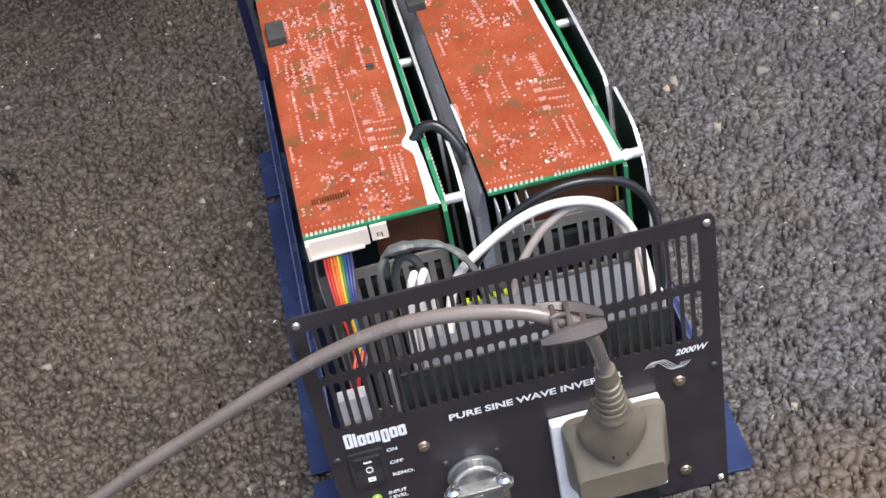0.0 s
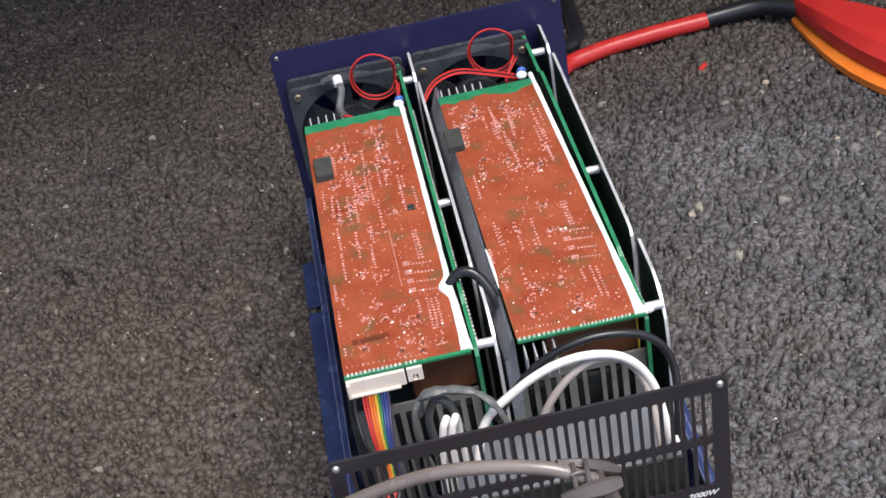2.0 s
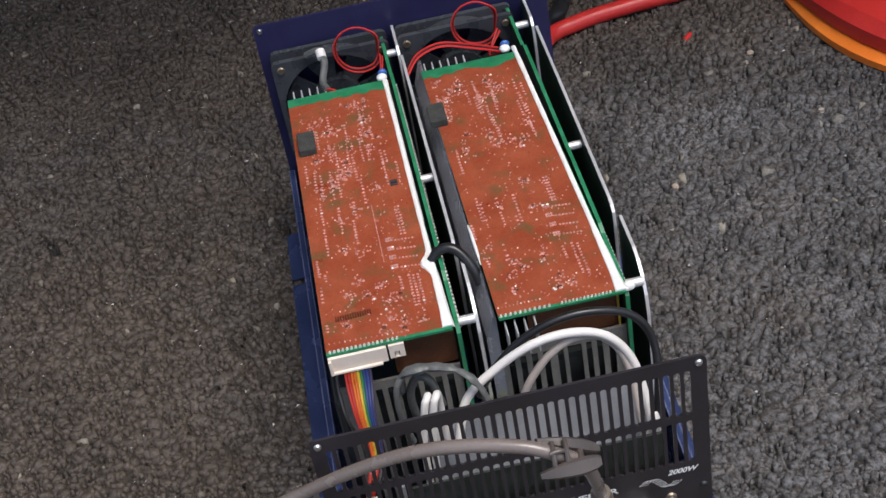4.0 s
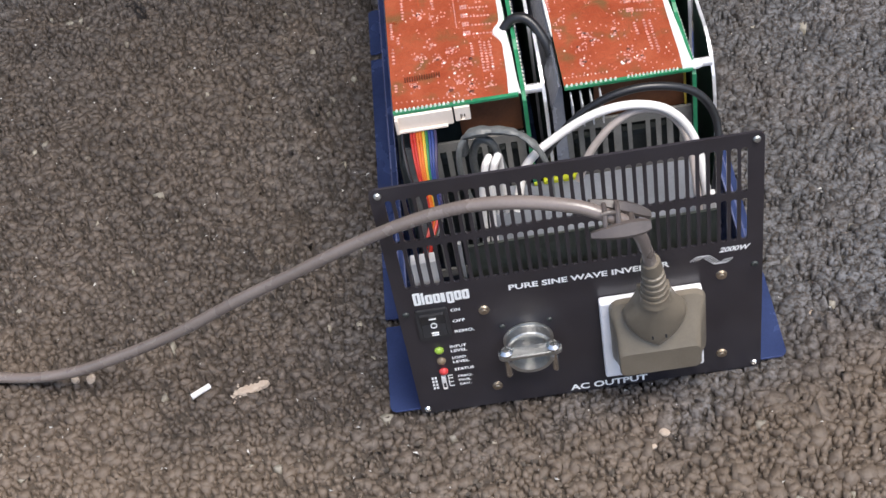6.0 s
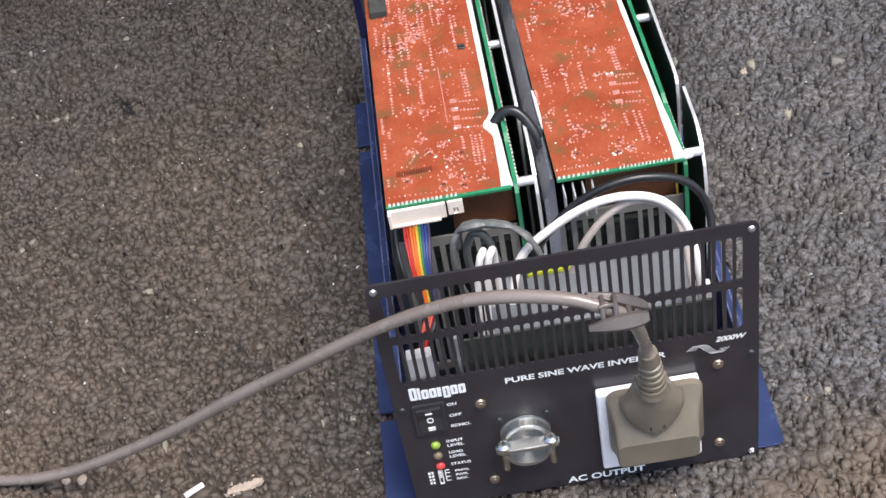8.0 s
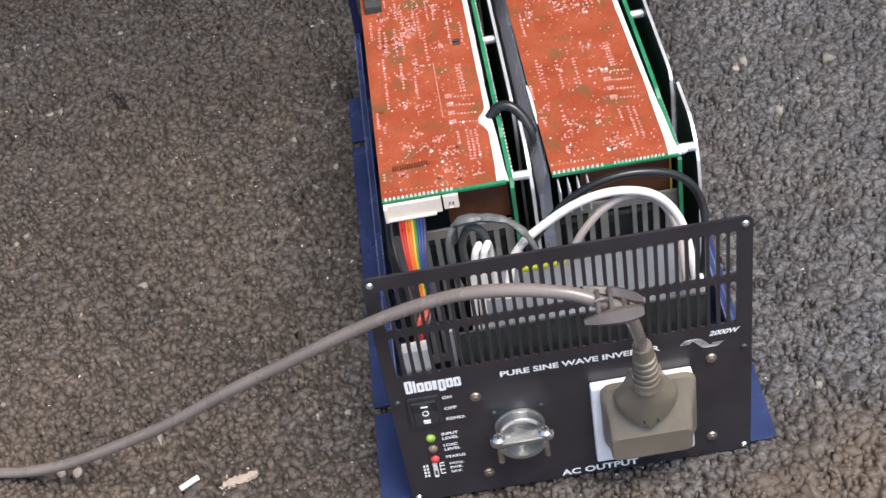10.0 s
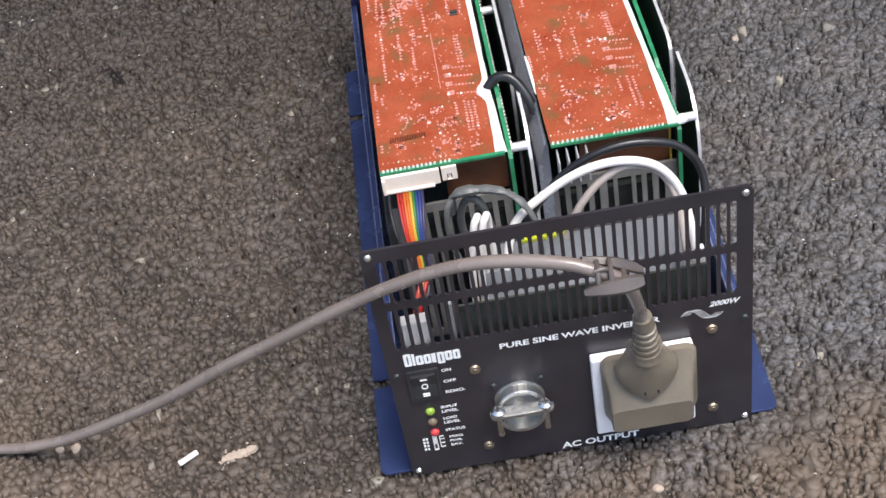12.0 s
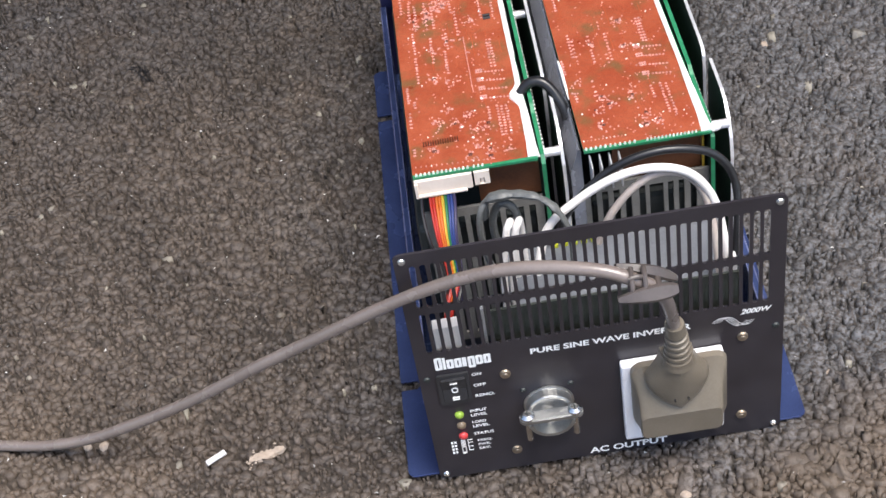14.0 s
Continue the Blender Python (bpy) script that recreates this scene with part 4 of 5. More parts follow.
# brown boards behind the frames
for x0, x1 in ((0.050, 0.084), (0.124, 0.174)):
    bm = bmesh.new()
    box(bm, x0, x1, 0.0830, 0.0845, 0.137, 0.166)
    part("brown_board", bm, "brown_pcb", inverter, "brown fibre board standing below the circuit board")
# added yellow strip that paints the lit face of the right standing board
bm = bmesh.new()
box(bm, 0.1726, 0.1738, 0.0800, 0.0826, 0.138, 0.164, 0.0003, 1)
part("lit_strip", bm, "w_yellow", inverter, "yellow strip standing in for the lit board face")
bm = bmesh.new()
bmesh.ops.create_icosphere(bm, subdivisions=2, radius=0.0034, matrix=Matrix.Translation((0.1790, 0.0765, 0.1700)) @ Matrix.Diagonal((1, 0.8, 0.9, 1)))
part("silicone_blob", bm, "glue", inverter, smooth=True)
# plain dark block filling the space below each board
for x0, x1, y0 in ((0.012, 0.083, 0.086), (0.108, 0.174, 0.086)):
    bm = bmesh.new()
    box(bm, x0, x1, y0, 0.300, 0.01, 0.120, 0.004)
    part("filler_block", bm, "dark_metal", inverter, "plain dark block filling the space below the board")

# grey filter box behind the front panel, with a row of yellow terminals
bm = bmesh.new()
box(bm, 0.058, 0.176, 0.020, 0.0775, 0.030, 0.100, 0.0012)
part("filter_box", bm, "grey_plate", inverter, "flat grey metal filter box")
for i in range(5):
    bm = bmesh.new()
    x = 0.0855 + i * 0.0055
    box(bm, x, x + 0.0036, 0.0735, 0.0768, 0.1002, 0.1030, 0.0004, 1)
    part("terminal", bm, "yellow", inverter, "yellow plastic terminal")
# dark control board close behind the panel
bm = bmesh.new()
box(bm, 0.0455, 0.1775, 0.0080, 0.0096, 0.020, 0.1290)
part("control_board", bm, "control", inverter, "dark green control board behind the front panel")
# small parts at the left behind the panel: white plugs, a board edge and a metal clip
for x, za in ((0.0165, 0.100), (0.0213, 0.098), (0.0265, 0.098)):
    bm = bmesh.new()
    box(bm, x - 0.0022, x + 0.0020, 0.004, 0.011, za, 0.1265, 0.0004, 1)
    part("wire_plug", bm, "white_wire", inverter, "white plastic wire plug")
bm = bmesh.new()
box(bm, 0.0405, 0.0420, 0.006, 0.012, 0.080, 0.134)
part("metal_clip", bm, "aluminium", inverter)
bm = bmesh.new()
box(bm, 0.010, 0.044, 0.0160, 0.0176, 0.012, 0.092)
part("switch_board", bm, "green_pcb", inverter)
for i, (x, key) in enumerate(((0.0160, "w_red"), (0.0190, "w_red"), (0.0215, "black_wire"))):
    bm = bmesh.new()
    tube(bm, [(x, 0.010, 0.080), (x + 0.002, 0.013, 0.098), (x + 0.006, 0.020, 0.118), (x + 0.012, 0.032, 0.128)], 0.0011, 6)
    part("thin_wire", bm, key, inverter, smooth=True)

bm = bmesh.new()
box(bm, 0.1735, 0.1778, 0.0180, 0.0240, 0.1180, 0.1285, 0.0006, 1)
part("wire_plug", bm, "white_wire", inverter, "white plastic wire plug")

# thick wires over the front bay
def wire(name, mat, pts, r, label, flat=1.0):
    bm = bmesh.new()
    tube(bm, pts, r, 10, 8, flat)
    return part(name, bm, mat, inverter, label, True)


wire("output_wire", "white_wire", [(0.0735, 0.030, 0.128), (0.0819, 0.040, 0.1500), (0.0995, 0.045, 0.1626), (0.1214, 0.045, 0.1750), (0.1421, 0.045, 0.1768), (0.1595, 0.045, 0.1685),
                                   (0.1708, 0.042, 0.1500), (0.1745, 0.032, 0.126), (0.1750, 0.022, 0.100)], 0.0024, "thick white insulated output wire")
wire("output_wire", "pale_wire", [(0.1090, 0.046, 0.128), (0.1164, 0.045, 0.1481), (0.1296, 0.046, 0.1645), (0.1440, 0.047, 0.1710), (0.1590, 0.047, 0.1650), (0.1680, 0.042, 0.148), (0.1700, 0.030, 0.118), (0.1700, 0.022, 0.100)],
     0.0021, "thick off-white insulated output wire")
wire("output_wire", "black_wire", [(0.0900, 0.060, 0.130), (0.0969, 0.060, 0.1426), (0.1138, 0.060, 0.1617), (0.1327, 0.060, 0.1720), (0.1538, 0.060, 0.1738), (0.1745, 0.060, 0.1658), (0.1847, 0.056, 0.1492), (0.1840, 0.045, 0.128), (0.178, 0.034, 0.100)],
     0.0023, "thick black insulated wire")
wire("sleeved_wire", "sleeve", [(0.0505, 0.056, 0.150), (0.0520, 0.053, 0.1640), (0.0575, 0.051, 0.1690), (0.0680, 0.050, 0.1694), (0.0776, 0.045, 0.1705), (0.0843, 0.040, 0.1690), (0.0900, 0.036, 0.1620), (0.0933, 0.033, 0.1500), (0.0932, 0.030, 0.130)],
     lambda t: 0.0025 + 0.0017 * math.exp(-((t - 0.30) / 0.15) ** 2) + 0.0004 * math.sin(t * 31) + 0.0003 * math.sin(t * 67), "grey heat-shrink sleeve over wires", 0.65)
wire("looped_wire", "sleeve", [(0.0525, 0.052, 0.1650), (0.0485, 0.050, 0.1600), (0.0470, 0.049, 0.1480), (0.0480, 0.048, 0.1330), (0.0510, 0.047, 0.1200)], 0.0017, "grey insulated wire in a loop")
wire("sleeved_wire", "sleeve", [(0.0560, 0.058, 0.120), (0.0545, 0.056, 0.145), (0.0590, 0.054, 0.1600), (0.0660, 0.052, 0.1580), (0.0700, 0.050, 0.140)], 0.0022, "grey heat-shrink sleeve over wires")
for dx in (0.0, 0.0048):
    wire("earth_wire", "white_wire", [(0.0545 + dx, 0.026, 0.100), (0.0560 + dx, 0.029, 0.1350), (0.0600 + dx, 0.031, 0.1600), (0.0622 + dx, 0.0330, 0.1650), (0.0634 + dx, 0.0365, 0.1630), (0.0636 + dx, 0.0385, 0.1500), (0.0636 + dx, 0.039, 0.12)], 0.0020, "pair of white insulated wires")
# black lead that crosses from the left bead to the right board
wire("bridging_lead", "black_wire", [(0.0810, 0.1275, 0.1712), (0.0860, 0.1285, 0.1765), (0.0930, 0.1270, 0.1775), (0.0985, 0.1230, 0.1735), (0.1030, 0.1165, 0.1660), (0.1045, 0.1130, 0.1600)], 0.0029, "short black lead bridging the two boards")

# rear panel with two fans
bm = bmesh.new()
holes = [[(cx + 0.036 * math.cos(2 * math.pi * k / 32), 0.088 + 0.036 * math.sin(2 * math.pi * k / 32)) for k in range(32)] for cx in (0.051, 0.139)]
plate(bm, rounded(PX0, PX1, PZ0, PZ1, 0.004), holes, front_place(DEPTH), (0, 0.0015, 0))
rear = part("rear_panel", bm, "shaded_blue", inverter, "blue metal rear panel with fan openings, coloured as in shade")
for x, z in ((0.0062, 0.1838), (0.1943, 0.1838)):
    bm = bmesh.new()
    cylinder(bm, (x, DEPTH - 0.0012, z), (x, DEPTH - 0.0001, z), 0.0015, 0.0021, 12)
    part("screw", bm, "screw", rear)


def build_fan(cx):
    cz, y0, y1, h = 0.128, 0.3540, 0.3695, 0.0395
    bm = bmesh.new()
    ring = [(cx + 0.0365 * math.cos(2 * math.pi * k / 36), cz + 0.0365 * math.sin(2 * math.pi * k / 36)) for k in range(36)]
    for ya, th in ((y0, 0.0035), (y1 - 0.0035, 0.0035)):
        plate(bm, rounded(cx - h, cx + h, cz - h, cz + h, 0.004), [ring], front_place(ya), (0, th, 0))
    n = len(ring)
    va, vb = ([bm.verts.new((x, y, z)) for x, z in ring] for y in (y0 + 0.0035, y1 - 0.0035))
    wa = [bm.verts.new((cx + (x - cx) * 1.05, y0 + 0.0035, cz + (z - cz) * 1.05)) for x, z in ring]
    wb = [bm.verts.new((cx + (x - cx) * 1.05, y1 - 0.0035, cz + (z - cz) * 1.05)) for x, z in ring]
    for k in range(n):
        q = (k + 1) % n
        bm.faces.new((va[k], va[q], vb[q], vb[k])), bm.faces.new((wa[k], wb[k], wb[q], wa[q]))
    frame_part = part("fan", bm, "fan_plastic", inverter, "black plastic cooling fan")
    bm = bmesh.new()
    cylinder(bm, (cx, y0 + 0.003, cz), (cx, y1 - 0.004, cz), 0.016, seg=24)
    part("hub", bm, "fan_plastic", frame_part)
    for k in range(7):
        bm = bmesh.new()
        a = 2 * math.pi * k / 7
        vs = []
        for r in (0.0155, 0.026, 0.0352):
            for da, y in ((-0.30, y0 + 0.006), (0.32, y1 - 0.007)):
                vs.append((cx + r * math.cos(a + da), y, cz + r * math.sin(a + da)))
        q = [bm.verts.new(v) for v in vs]
        p = [bm.verts.new((x, y + 0.0012, z)) for x, y, z in vs]
        for i in (0, 2):
            bm.faces.new((q[i], q[i + 1], q[i + 3], q[i + 2])), bm.faces.new((p[i], p[i + 2], p[i + 3], p[i + 1]))
        for i, j in ((0, 1), (1, 3), (3, 5), (5, 4), (4, 2), (2, 0)):
            bm.faces.new((q[i], p[i], p[j], q[j]))
        part("blade", bm, "fan_plastic", frame_part)
    for dx in (-0.0335, 0.0335):
        bm = bmesh.new()
        cylinder(bm, (cx + dx, y0 - 0.0015, cz + 0.0335), (cx + dx, y0 - 0.0001, cz + 0.0335), 0.0022, 0.0028, 10)
        part("fan_screw", bm, "brass", frame_part)


build_fan(0.0480)
build_fan(0.1330)

# fan leads: red and black loops
def loop(cx, cz, y, r, turn, dz):
    pts = []
    for k in range(11):
        a = turn + k / 10 * 5.4
        pts.append((cx + r * 0.9 * math.cos(a), y + 0.006 * math.sin(a * 0.5) + dz, cz + r * math.sin(a)))
    return pts


for cx, tail in ((0.0670, [(0.078, 0.322, 0.158), (0.084, 0.318, 0.160)]), (0.1460, [(0.150, 0.326, 0.158), (0.163, 0.322, 0.164)])):
    for key, dy, r in (("red_wire", 0.0, 0.0176), ("red_wire", 0.0020, 0.0160), ("black_wire", 0.0012, 0.0168)):
        bm = bmesh.new()
        tube(bm, [(cx + 0.012, 0.350 + dy, 0.158), *loop(cx, 0.1700, 0.342, r, 0.5, dy), *tail], 0.0006, 6, 5)
        part("fan_lead", bm, key, inverter, "thin fan lead in a loop", True)
for k, key in enumerate(("red_wire", "black_wire", "red_wire")):
    bm = bmesh.new()
    tube(bm, [(0.094, 0.318 + k * 0.002, 0.160), (0.104, 0.326 + k * 0.002, 0.168), (0.120, 0.330 + k * 0.002, 0.170), (0.138, 0.326 + k * 0.002, 0.167), (0.156, 0.318 + k * 0.002, 0.165)], 0.0008, 6, 5)
    part("fan_lead", bm, key, inverter, smooth=True)
# bundled lead with a white tie
bm = bmesh.new()
tube(bm, [(0.033, 0.350, 0.172), (0.041, 0.346, 0.176), (0.0440, 0.338, 0.172), (0.0405, 0.328, 0.164), (0.0425, 0.315, 0.166)], 0.0024, 8)
bundle = part("sleeved_fan_lead", bm, "sleeve", inverter, "grey sleeved fan lead with a white tie", True)
bm = bmesh.new()
cylinder(bm, (0.0426, 0.3440, 0.1775), (0.0432, 0.3385, 0.1748), 0.0031, seg=14)
part("cable_tie", bm, "white_wire", bundle, "white plastic cable tie")
bm = bmesh.new()
tube(bm, [(0.0425, 0.315, 0.166), (0.0440, 0.312, 0.168), (0.0475, 0.306, 0.1700)], 0.0011, 6)
part("red_lead", bm, "red_wire", bundle, smooth=True)
# small blue capacitors and white blobs at the rear ends of the beads
for x, y in ((0.0790, 0.3175), (0.1600, 0.3200)):
    bm = bmesh.new()
    bmesh.ops.create_uvsphere(bm, u_segments=12, v_segments=8, radius=0.0032, matrix=Matrix.Translation((x, y, 0.1680)) @ Matrix.Diagonal((1, 0.6, 1, 1)))
    part("disc_capacitor", bm, "blue_plastic", inverter, "small blue disc capacitor", True)
    bm = bmesh.new()
    bmesh.ops.create_icosphere(bm, subdivisions=2, radius=0.0036, matrix=Matrix.Translation((x - 0.001, y - 0.006, 0.1690)) @ Matrix.Diagonal((1, 1, 0.7, 1)))
    part("silicone_blob", bm, "glue", inverter, smooth=True)

# ---- power cord with its moulded plug ----
cord = empty("mains_lead", (0.14, -0.02, 0.037), "grey-brown mains cord with moulded plug pushed into the socket", "mains lead")
bm = bmesh.new()
cable_line = [(0.1365, -0.0235, 0.127), (0.1352, -0.0262, 0.139), (0.1325, -0.0325, 0.156), (0.1290, -0.0390, 0.172), (0.1235, -0.0418, 0.1835), (0.1155, -0.0412, 0.1890), (0.1006, -0.0367, 0.1941),
              (0.0747, -0.0288, 0.1944), (0.0476, -0.0206, 0.1886), (0.0185, -0.0117, 0.1744), (-0.0130, -0.0021, 0.1539), (-0.0470, 0.0082, 0.1290), (-0.0833, 0.0193, 0.1024), (-0.1229, 0.0313, 0.0713),
              (-0.1640, 0.0438, 0.0434), (-0.2060, 0.0566, 0.0193), (-0.2456, 0.0687, 0.0072), (-0.300, 0.086, 0.0046), (-0.42, 0.13, 0.0046), (-0.60, 0.18, 0.0046)]
tube(bm, cable_line, 0.0034, 14, 8)
part("cable", bm, "cord", cord, "grey-brown round flex", True)
# plug body: wide foot at the socket, short front face, long sloping shoulder
bm = bmesh.new()
stations = ((-0.0064, 0.0262, 0.0365, 0.0868, 0.007), (-0.0100, 0.0258, 0.0362, 0.0866, 0.007), (-0.0130, 0.0240, 0.0364, 0.0800, 0.006), (-0.0170, 0.0228, 0.0380, 0.0730, 0.005), (-0.0222, 0.0224, 0.0402, 0.0604, 0.004), (-0.0232, 0.0218, 0.0412, 0.0588, 0.0036))
loops = []
for y, hw, z0, z1, r in stations:
    loops.append([bm.verts.new((0.1404 + u + 0.10 * (y + 0.0064), y, v)) for u, v in rounded(-hw, hw, z0, z1, r, 4)])
m_ = len(loops[0])
for a, b in zip(loops, loops[1:]):
    for k in range(m_):
        bm.faces.new((a[k], a[(k + 1) % m_], b[(k + 1) % m_], b[k]))
bm.faces.new(loops[0]), bm.faces.new([bm.verts.new(v.co) for v in loops[-1]][::-1])
body = part("plug_body", bm, "plug", cord, "grey-brown moulded three-pin plug", True)
# raised hump with a pointed lower end that narrows into the cord guard
bm = bmesh.new()
rings = []
for z, hw, y in ((0.0640, 0.0005, -0.0236), (0.0662, 0.0054, -0.0242), (0.0704, 0.0108, -0.0250), (0.0765, 0.0152, -0.0258), (0.0815, 0.0170, -0.0264), (0.0850, 0.0172, -0.0268), (0.0890, 0.0152, -0.0273), (0.0940, 0.0119, -0.0280), (0.0990, 0.0096, -0.0285), (0.1050, 0.0084, -0.0288)):
    back = min(-0.0234 + max(0, z - 0.059) * 0.42 + 0.0012, -0.0135)
    ring, mid = [], 0.1378
    for k in range(13):
        a = math.pi * k / 12
        ring.append(bm.verts.new((mid - hw * math.cos(a), back + (y - back) * (0.80 * math.sin(a) ** 0.6 + 0.20 * (1 - abs(math.cos(a)))), z)))
    rings.append(ring)
for a, b in zip(rings, rings[1:]):
    for k in range(12):
        bm.faces.new((a[k], a[k + 1], b[k + 1], b[k]))
    bm.faces.new((a[12], a[0], b[0], b[12]))
bm.faces.new(rings[0]), bm.faces.new(rings[-1][::-1])
part("hump", bm, "plug", body, "", True)
for dx in (-0.0030, 0.0042):
    bm = bmesh.new()
    cylinder(bm, (0.1378 + dx, -0.0263, 0.0735), (0.1378 + dx, -0.0240, 0.0735), 0.0005, seg=8)
    part("test_hole", bm, "black_wire", body)
# ribbed cord guard
bm = bmesh.new()
tube(bm, [(0.1376, -0.0213, 0.100), (0.1376, -0.0215, 0.108), (0.1373, -0.0222, 0.117), (0.1367, -0.0234, 0.1265), (0.1359, -0.0248, 0.1345)],
     lambda t: 0.0082 - 0.0032 * t ** 0.8 + (0.0002 if math.sin(t * 2 * math.pi * 8) > -0.1 else -0.0012) * (0.12 < t < 0.74), 18, 22)
part("cord_guard", bm, "plug", cord, "ribbed cord guard", True)
# cable clip: two leaf-shaped halves that grip the cord where it bends
def leaf(a, b, side, width, thick, rise):
    bm = bmesh.new()
    a, b, side = Vector(a), Vector(b), Vector(side).normalized()
    d = b - a
    nor = d.cross(side).normalized()
    rows = []
    for i in range(13):
        t = i / 12
        w = width * (0.52 + 0.58 * t) * math.sin(math.pi * min(1, 0.10 + t * 0.86)) ** 0.4
        c = a + d * t + nor * rise * math.sin(math.pi * t)
        rows.append([bm.verts.new(c + side * w * u + nor * thick * v) for u, v in ((-1, 0), (-0.7, 1), (0.7, 1), (1, 0), (0.7, -1), (-0.7, -1))])
    for p, q in zip(rows, rows[1:]):
        for k in range(6):
            bm.faces.new((p[k], p[(k + 1) % 6], q[(k + 1) % 6], q[k]))
    bm.faces.new(rows[0]), bm.faces.new(rows[-1][::-1])
    return bm


clip = part("cable_clip", leaf((0.1075, -0.0340, 0.1930), (0.1360, -0.0345, 0.1790), (0, 1, 0.8), 0.0038, 0.0014, 0.0042), "clip", cord, "dark grey plastic cable clip", True)
paddle = part("clip_leaf", leaf((0.1058, -0.0490, 0.1858), (0.1345, -0.0480, 0.1862), (0, 1, 1.2), 0.0050, 0.0017, 0.0020), "clip", clip, "", True)
bm = bmesh.new()
for k in range(2):
    box(bm, 0.1118 + k * 0.0042, 0.1146 + k * 0.0042, -0.0518, -0.0504, 0.1838, 0.1858, 0.0003, 1)
part("moulded_mark", bm, "clip", paddle, "small raised moulded mark")
for x, z in ((0.1130, 0.1872), (0.1192, 0.1872)):
    bm = bmesh.new()
    tube(bm, [(x, -0.0482, z - 0.001), (x + 0.0002, -0.0474, z + 0.0028), (x + 0.0006, -0.0430, z + 0.0058), (x + 0.001, -0.0375, z + 0.0066)], 0.0013, 8, 4)
    part("clip_web", bm, "clip", clip, "", True)
bm = bmesh.new()
tube(bm, [(0.1120, -0.0440, 0.1932), (0.1162, -0.0435, 0.1936), (0.1202, -0.0430, 0.1920)], 0.0012, 8, 4)
part("clip_web", bm, "clip", clip, "", True)
bm = bmesh.new()
cylinder(bm, (0.1262, -0.0475, 0.1858), (0.1262, -0.0345, 0.1858), 0.0016, seg=12)
part("clip_pivot", bm, "clip", clip, "", True)

# ---- red battery lead and clamp behind the inverter ----
lead = empty("battery_lead", (0.30, 0.565, 0.0), "thick red battery cable with a black sleeve lying on asphalt", "cable")
bm = bmesh.new()
tube(bm, [(0.170, 0.395, 0.060), (0.188, 0.440, 0.030), (0.2175, 0.5380, 0.010), (0.2499, 0.5592, 0.0085), (0.3019, 0.5682, 0.0085), (0.3560, 0.5715, 0.0090)], 0.0070, 14)
part("cable", bm, "red_wire", lead, "thick red insulated cable", True)
bm = bmesh.new()
tube(bm, [(0.3520, 0.5715, 0.0095), (0.3720, 0.5715, 0.0110), (0.3980, 0.5670, 0.0140), (0.4320, 0.5440, 0.0170)], 0.0076, 14)
part("sleeve", bm, "black_wire", lead, "black heat-shrink sleeve", True)
bm = bmesh.new()
tube(bm, [(0.180, 0.392, 0.080), (0.190, 0.430, 0.055), (0.205, 0.520, 0.026), (0.224, 0.566, 0.012), (0.241, 0.585, 0.0075), (0.248, 0.640, 0.0075), (0.252, 0.95, 0.0075)], 0.0066, 12)
tagged(new("battery_cable", finish("battery_cable", bm, "black_wire", True)), "thick black battery cable lying on asphalt", "cable")

clamp = empty("battery_clamp", (0.455, 0.47, 0.0), "large red and orange plastic battery clamp on asphalt", "clamp")
def jaw(name, z0, z1, mat, grow):
    bm = bmesh.new()
    rows = []
    for t in (i / 12 for i in range(13)):
        x, y = 0.424 + 0.10 * t, 0.552 - 0.18 * t
        w = (0.006 + 0.024 * math.sin(math.pi * min(1, t * 0.95))) * grow
        h = (z1 - z0) * (0.6 + 0.4 * math.sin(math.pi * t))
        rows.append([bm.verts.new((x + dx * 0.866 * w, y + dx * 0.5 * w, z0 + dz * h)) for dx, dz in ((-1, 0), (-1, 0.6), (-0.7, 1), (0.7, 1), (1, 0.6), (1, 0))])
    for a, b in zip(rows, rows[1:]):
        for k in range(6):
            bm.faces.new((a[k], a[(k + 1) % 6], b[(k + 1) % 6], b[k]))
    bm.faces.new(rows[0]), bm.faces.new(rows[-1][::-1])
    part(name, bm, mat, clamp, "", True)
jaw("lower_jaw", 0.003, 0.013, "orange_plastic", 1.3)
jaw("upper_jaw", 0.014, 0.034, "red_plastic", 1.0)

# ---- litter on the asphalt ----
def chip(name, label, x, y, l, w, h, turn, mat, category, seed):
    rng = random.Random(seed)
    bm = bmesh.new()
    bmesh.ops.create_icosphere(bm, subdivisions=2, radius=1.0)
    for v in bm.verts:
        k = 1 + 0.22 * noise.noise(v.co * 1.3 + Vector((seed, 0, 0)))
        v.co = Vector((v.co.x * l / 2 * k, v.co.y * w / 2 * k, max(-0.6, v.co.z) * h / 2 * k))
    ob = new(name, finish(name, bm, mat))
    ob.matrix_basis = pose(x, y, h * 0.42, 0, 0, turn)
    return tagged(ob, label, category)


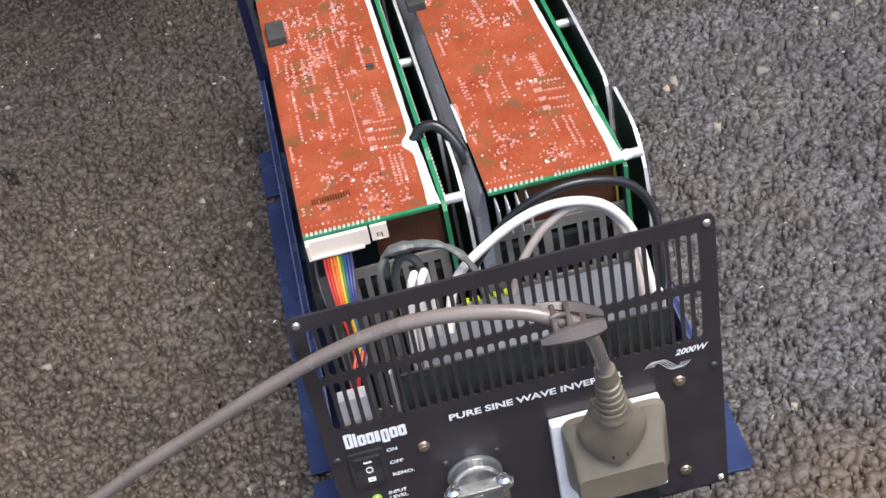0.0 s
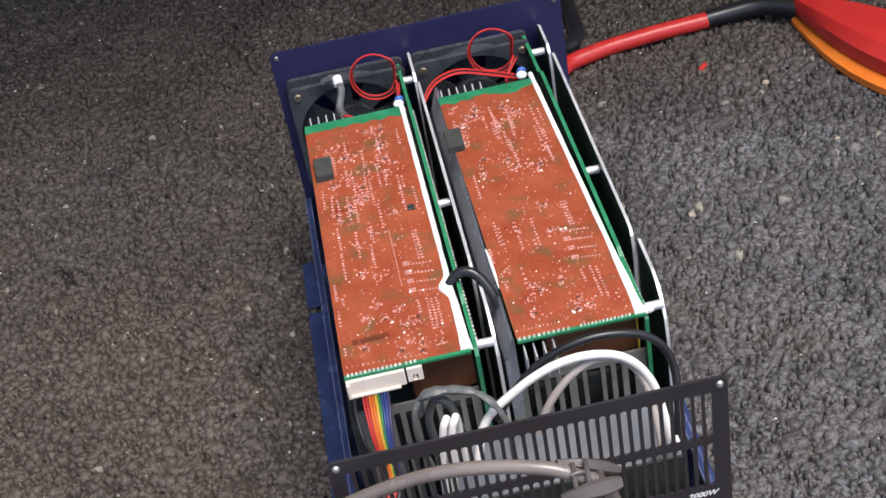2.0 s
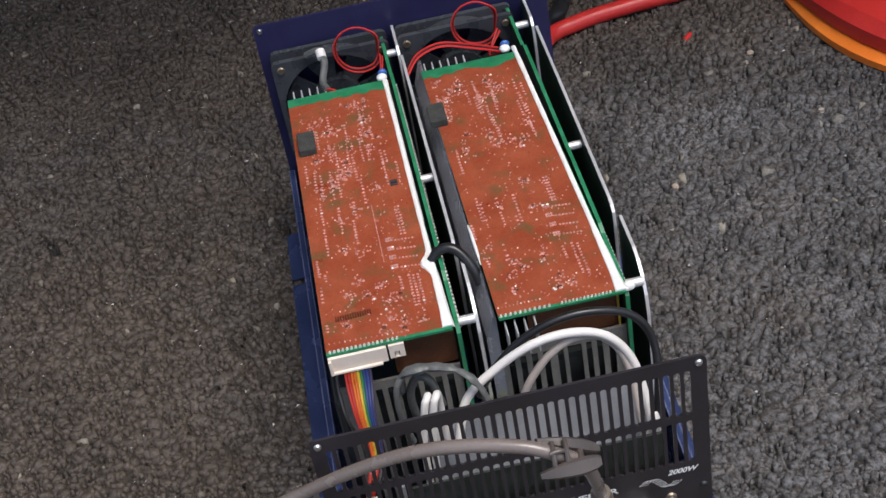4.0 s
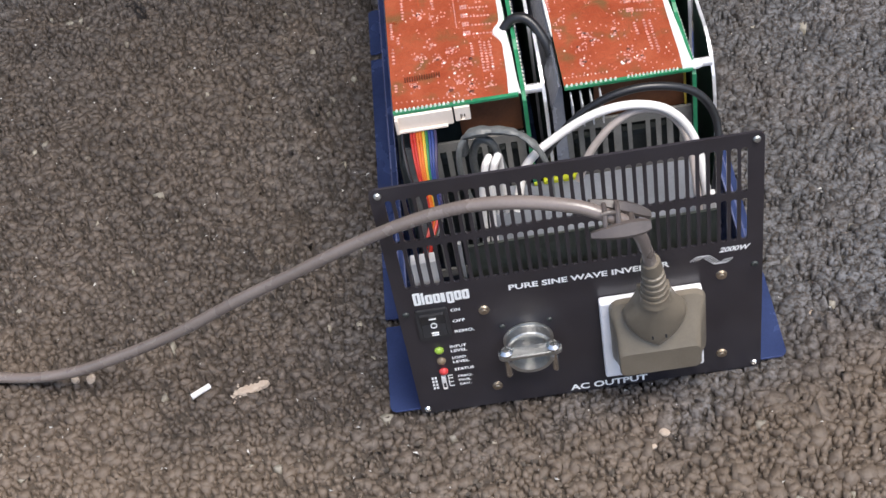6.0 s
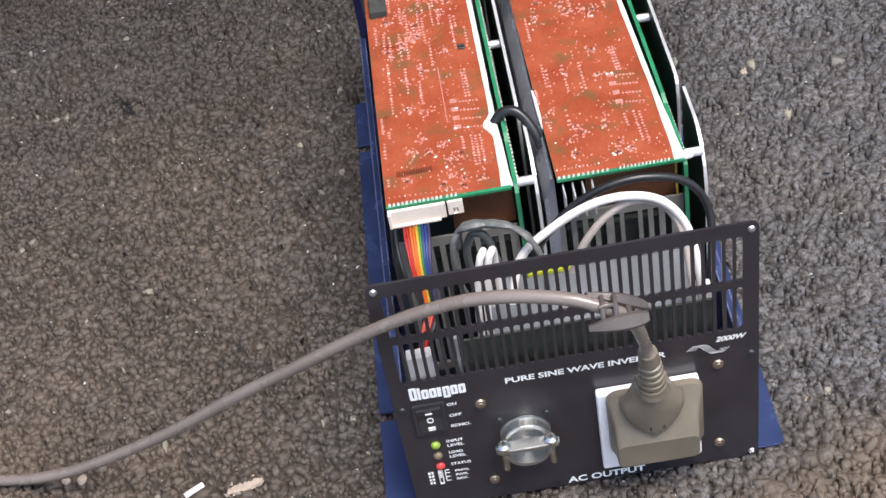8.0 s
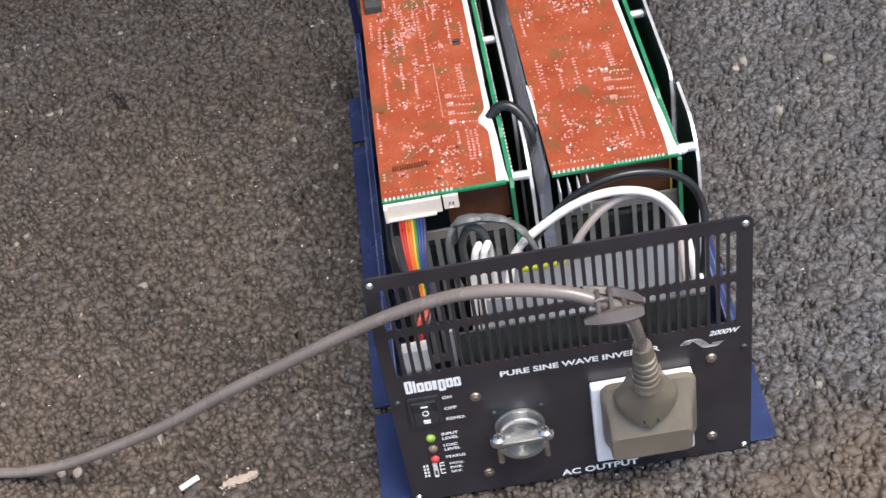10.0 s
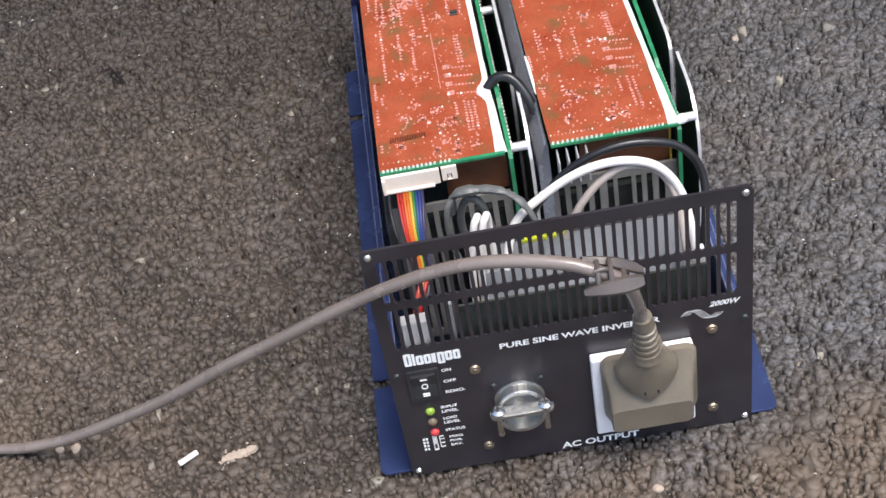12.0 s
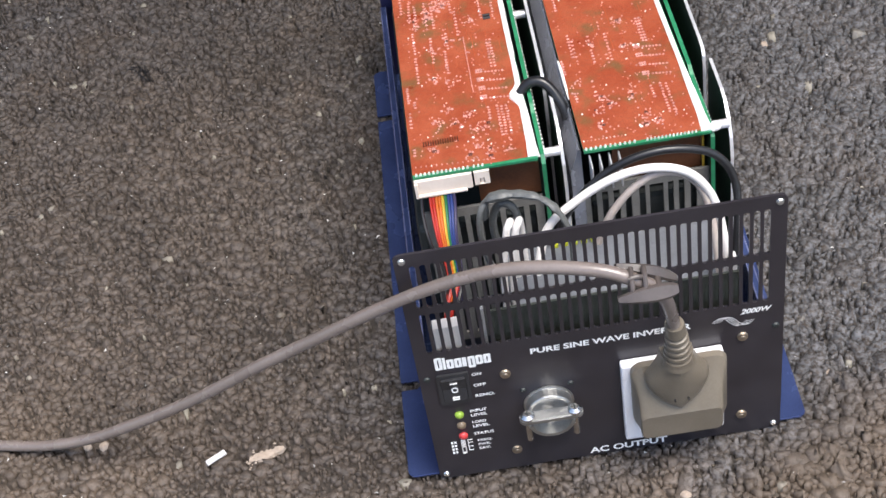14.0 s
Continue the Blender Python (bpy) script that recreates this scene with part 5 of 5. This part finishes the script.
bm = bmesh.new()
tube(bm, [(-0.1358, 0.0370, 0.0034), (-0.1304, 0.0403, 0.0034), (-0.1248, 0.0436, 0.0034)], 0.0018, 8, 3)
tagged(new("paper_stub", finish("paper_stub", bm, "white_wire", True)), "short white paper stub lying on asphalt", "litter")
bm = bmesh.new()
tube(bm, [(0.3280, 0.5120, 0.0022), (0.3312, 0.5150, 0.0022), (0.3345, 0.5185, 0.0022)], 0.0022, 8, 3)
tagged(new("red_plastic_scrap", finish("red_plastic_scrap", bm, "red_wire", True)), "small red plastic scrap on asphalt", "litter")
for x, y, s, sd in ((0.2362, 0.0335, 0.0058, 1), (-0.2003, 0.0636, 0.0088, 2), (-0.2105, 0.0650, 0.0080, 3), (0.1369, -0.0362, 0.0080, 4), (0.3717, 0.4770, 0.0085, 5), (0.3981, 0.3879, 0.0075, 6),
                    (0.2713, 0.3386, 0.0080, 7), (-0.010, 0.1130, 0.0050, 8), (0.1290, -0.0440, 0.0060, 9)):
    chip("pale_pebble", "small pale buff pebble on asphalt", x, y, s * 0.8, s * 0.66, s * 0.5, sd * 40, "pale_stone", "pebble", sd)
bm = bmesh.new()
rng = random.Random(3)
for cx, cy, l, w in ((-0.1003, 0.0378, 0.0095, 0.0038), (-0.0935, 0.0400, 0.0050, 0.0030), (-0.1080, 0.0362, 0.0036, 0.0020)):
    n, low, high = 14, [], []
    for k in range(n):
        a = 2 * math.pi * k / n
        q = rng.uniform(0.6, 1.15)
        x, y = cx + l * q * math.cos(a), cy + w * q * math.sin(a) + 0.2 * l * q * math.cos(a)
        low.append(bm.verts.new((x, y, 0.0006)))
        high.append(bm.verts.new((cx + (x - cx) * 0.9, cy + (y - cy) * 0.9, 0.0022 + rng.uniform(0, 0.0006))))
    mid = bm.verts.new((cx, cy, 0.0027))
    for k in range(n):
        m = (k + 1) % n
        bm.faces.new((low[k], low[m], high[m], high[k])), bm.faces.new((high[k], high[m], mid))
for i in range(30):
    x, y = rng.gauss(0, 0.0080), rng.gauss(0, 0.0040)
    r = rng.uniform(0.0005, 0.0012)
    bmesh.ops.create_icosphere(bm, subdivisions=1, radius=1.0, matrix=Matrix.Translation((-0.1003 + x, 0.0375 + y + x * 0.2, 0.0018)) @ Matrix.Diagonal((r, r * 0.75, 0.0006, 1)))
tagged(new("crumbled_scrap", finish("crumbled_scrap", bm, "pale_stone")), "flattened pale crumb pressed into asphalt", "litter")
# a tuft of dark fibre caught on the asphalt
bm = bmesh.new()
rng = random.Random(9)
for i in range(9):
    x, y = -0.189 + rng.uniform(-0.006, 0.006), 0.424 + rng.uniform(-0.008, 0.008)
    a = rng.uniform(1.6, 2.6)
    pts = [(x + k * 0.006 * math.cos(a) + rng.uniform(-0.002, 0.002), y + k * 0.006 * math.sin(a) + rng.uniform(-0.002, 0.002), 0.0016 + 0.0015 * rng.random()) for k in range(-1, 3)]
    tube(bm, pts, 0.00032, 5, 4)
tagged(new("fibre_tuft", finish("fibre_tuft", bm, "black_wire")), "small tuft of dark fibre on asphalt", "litter")
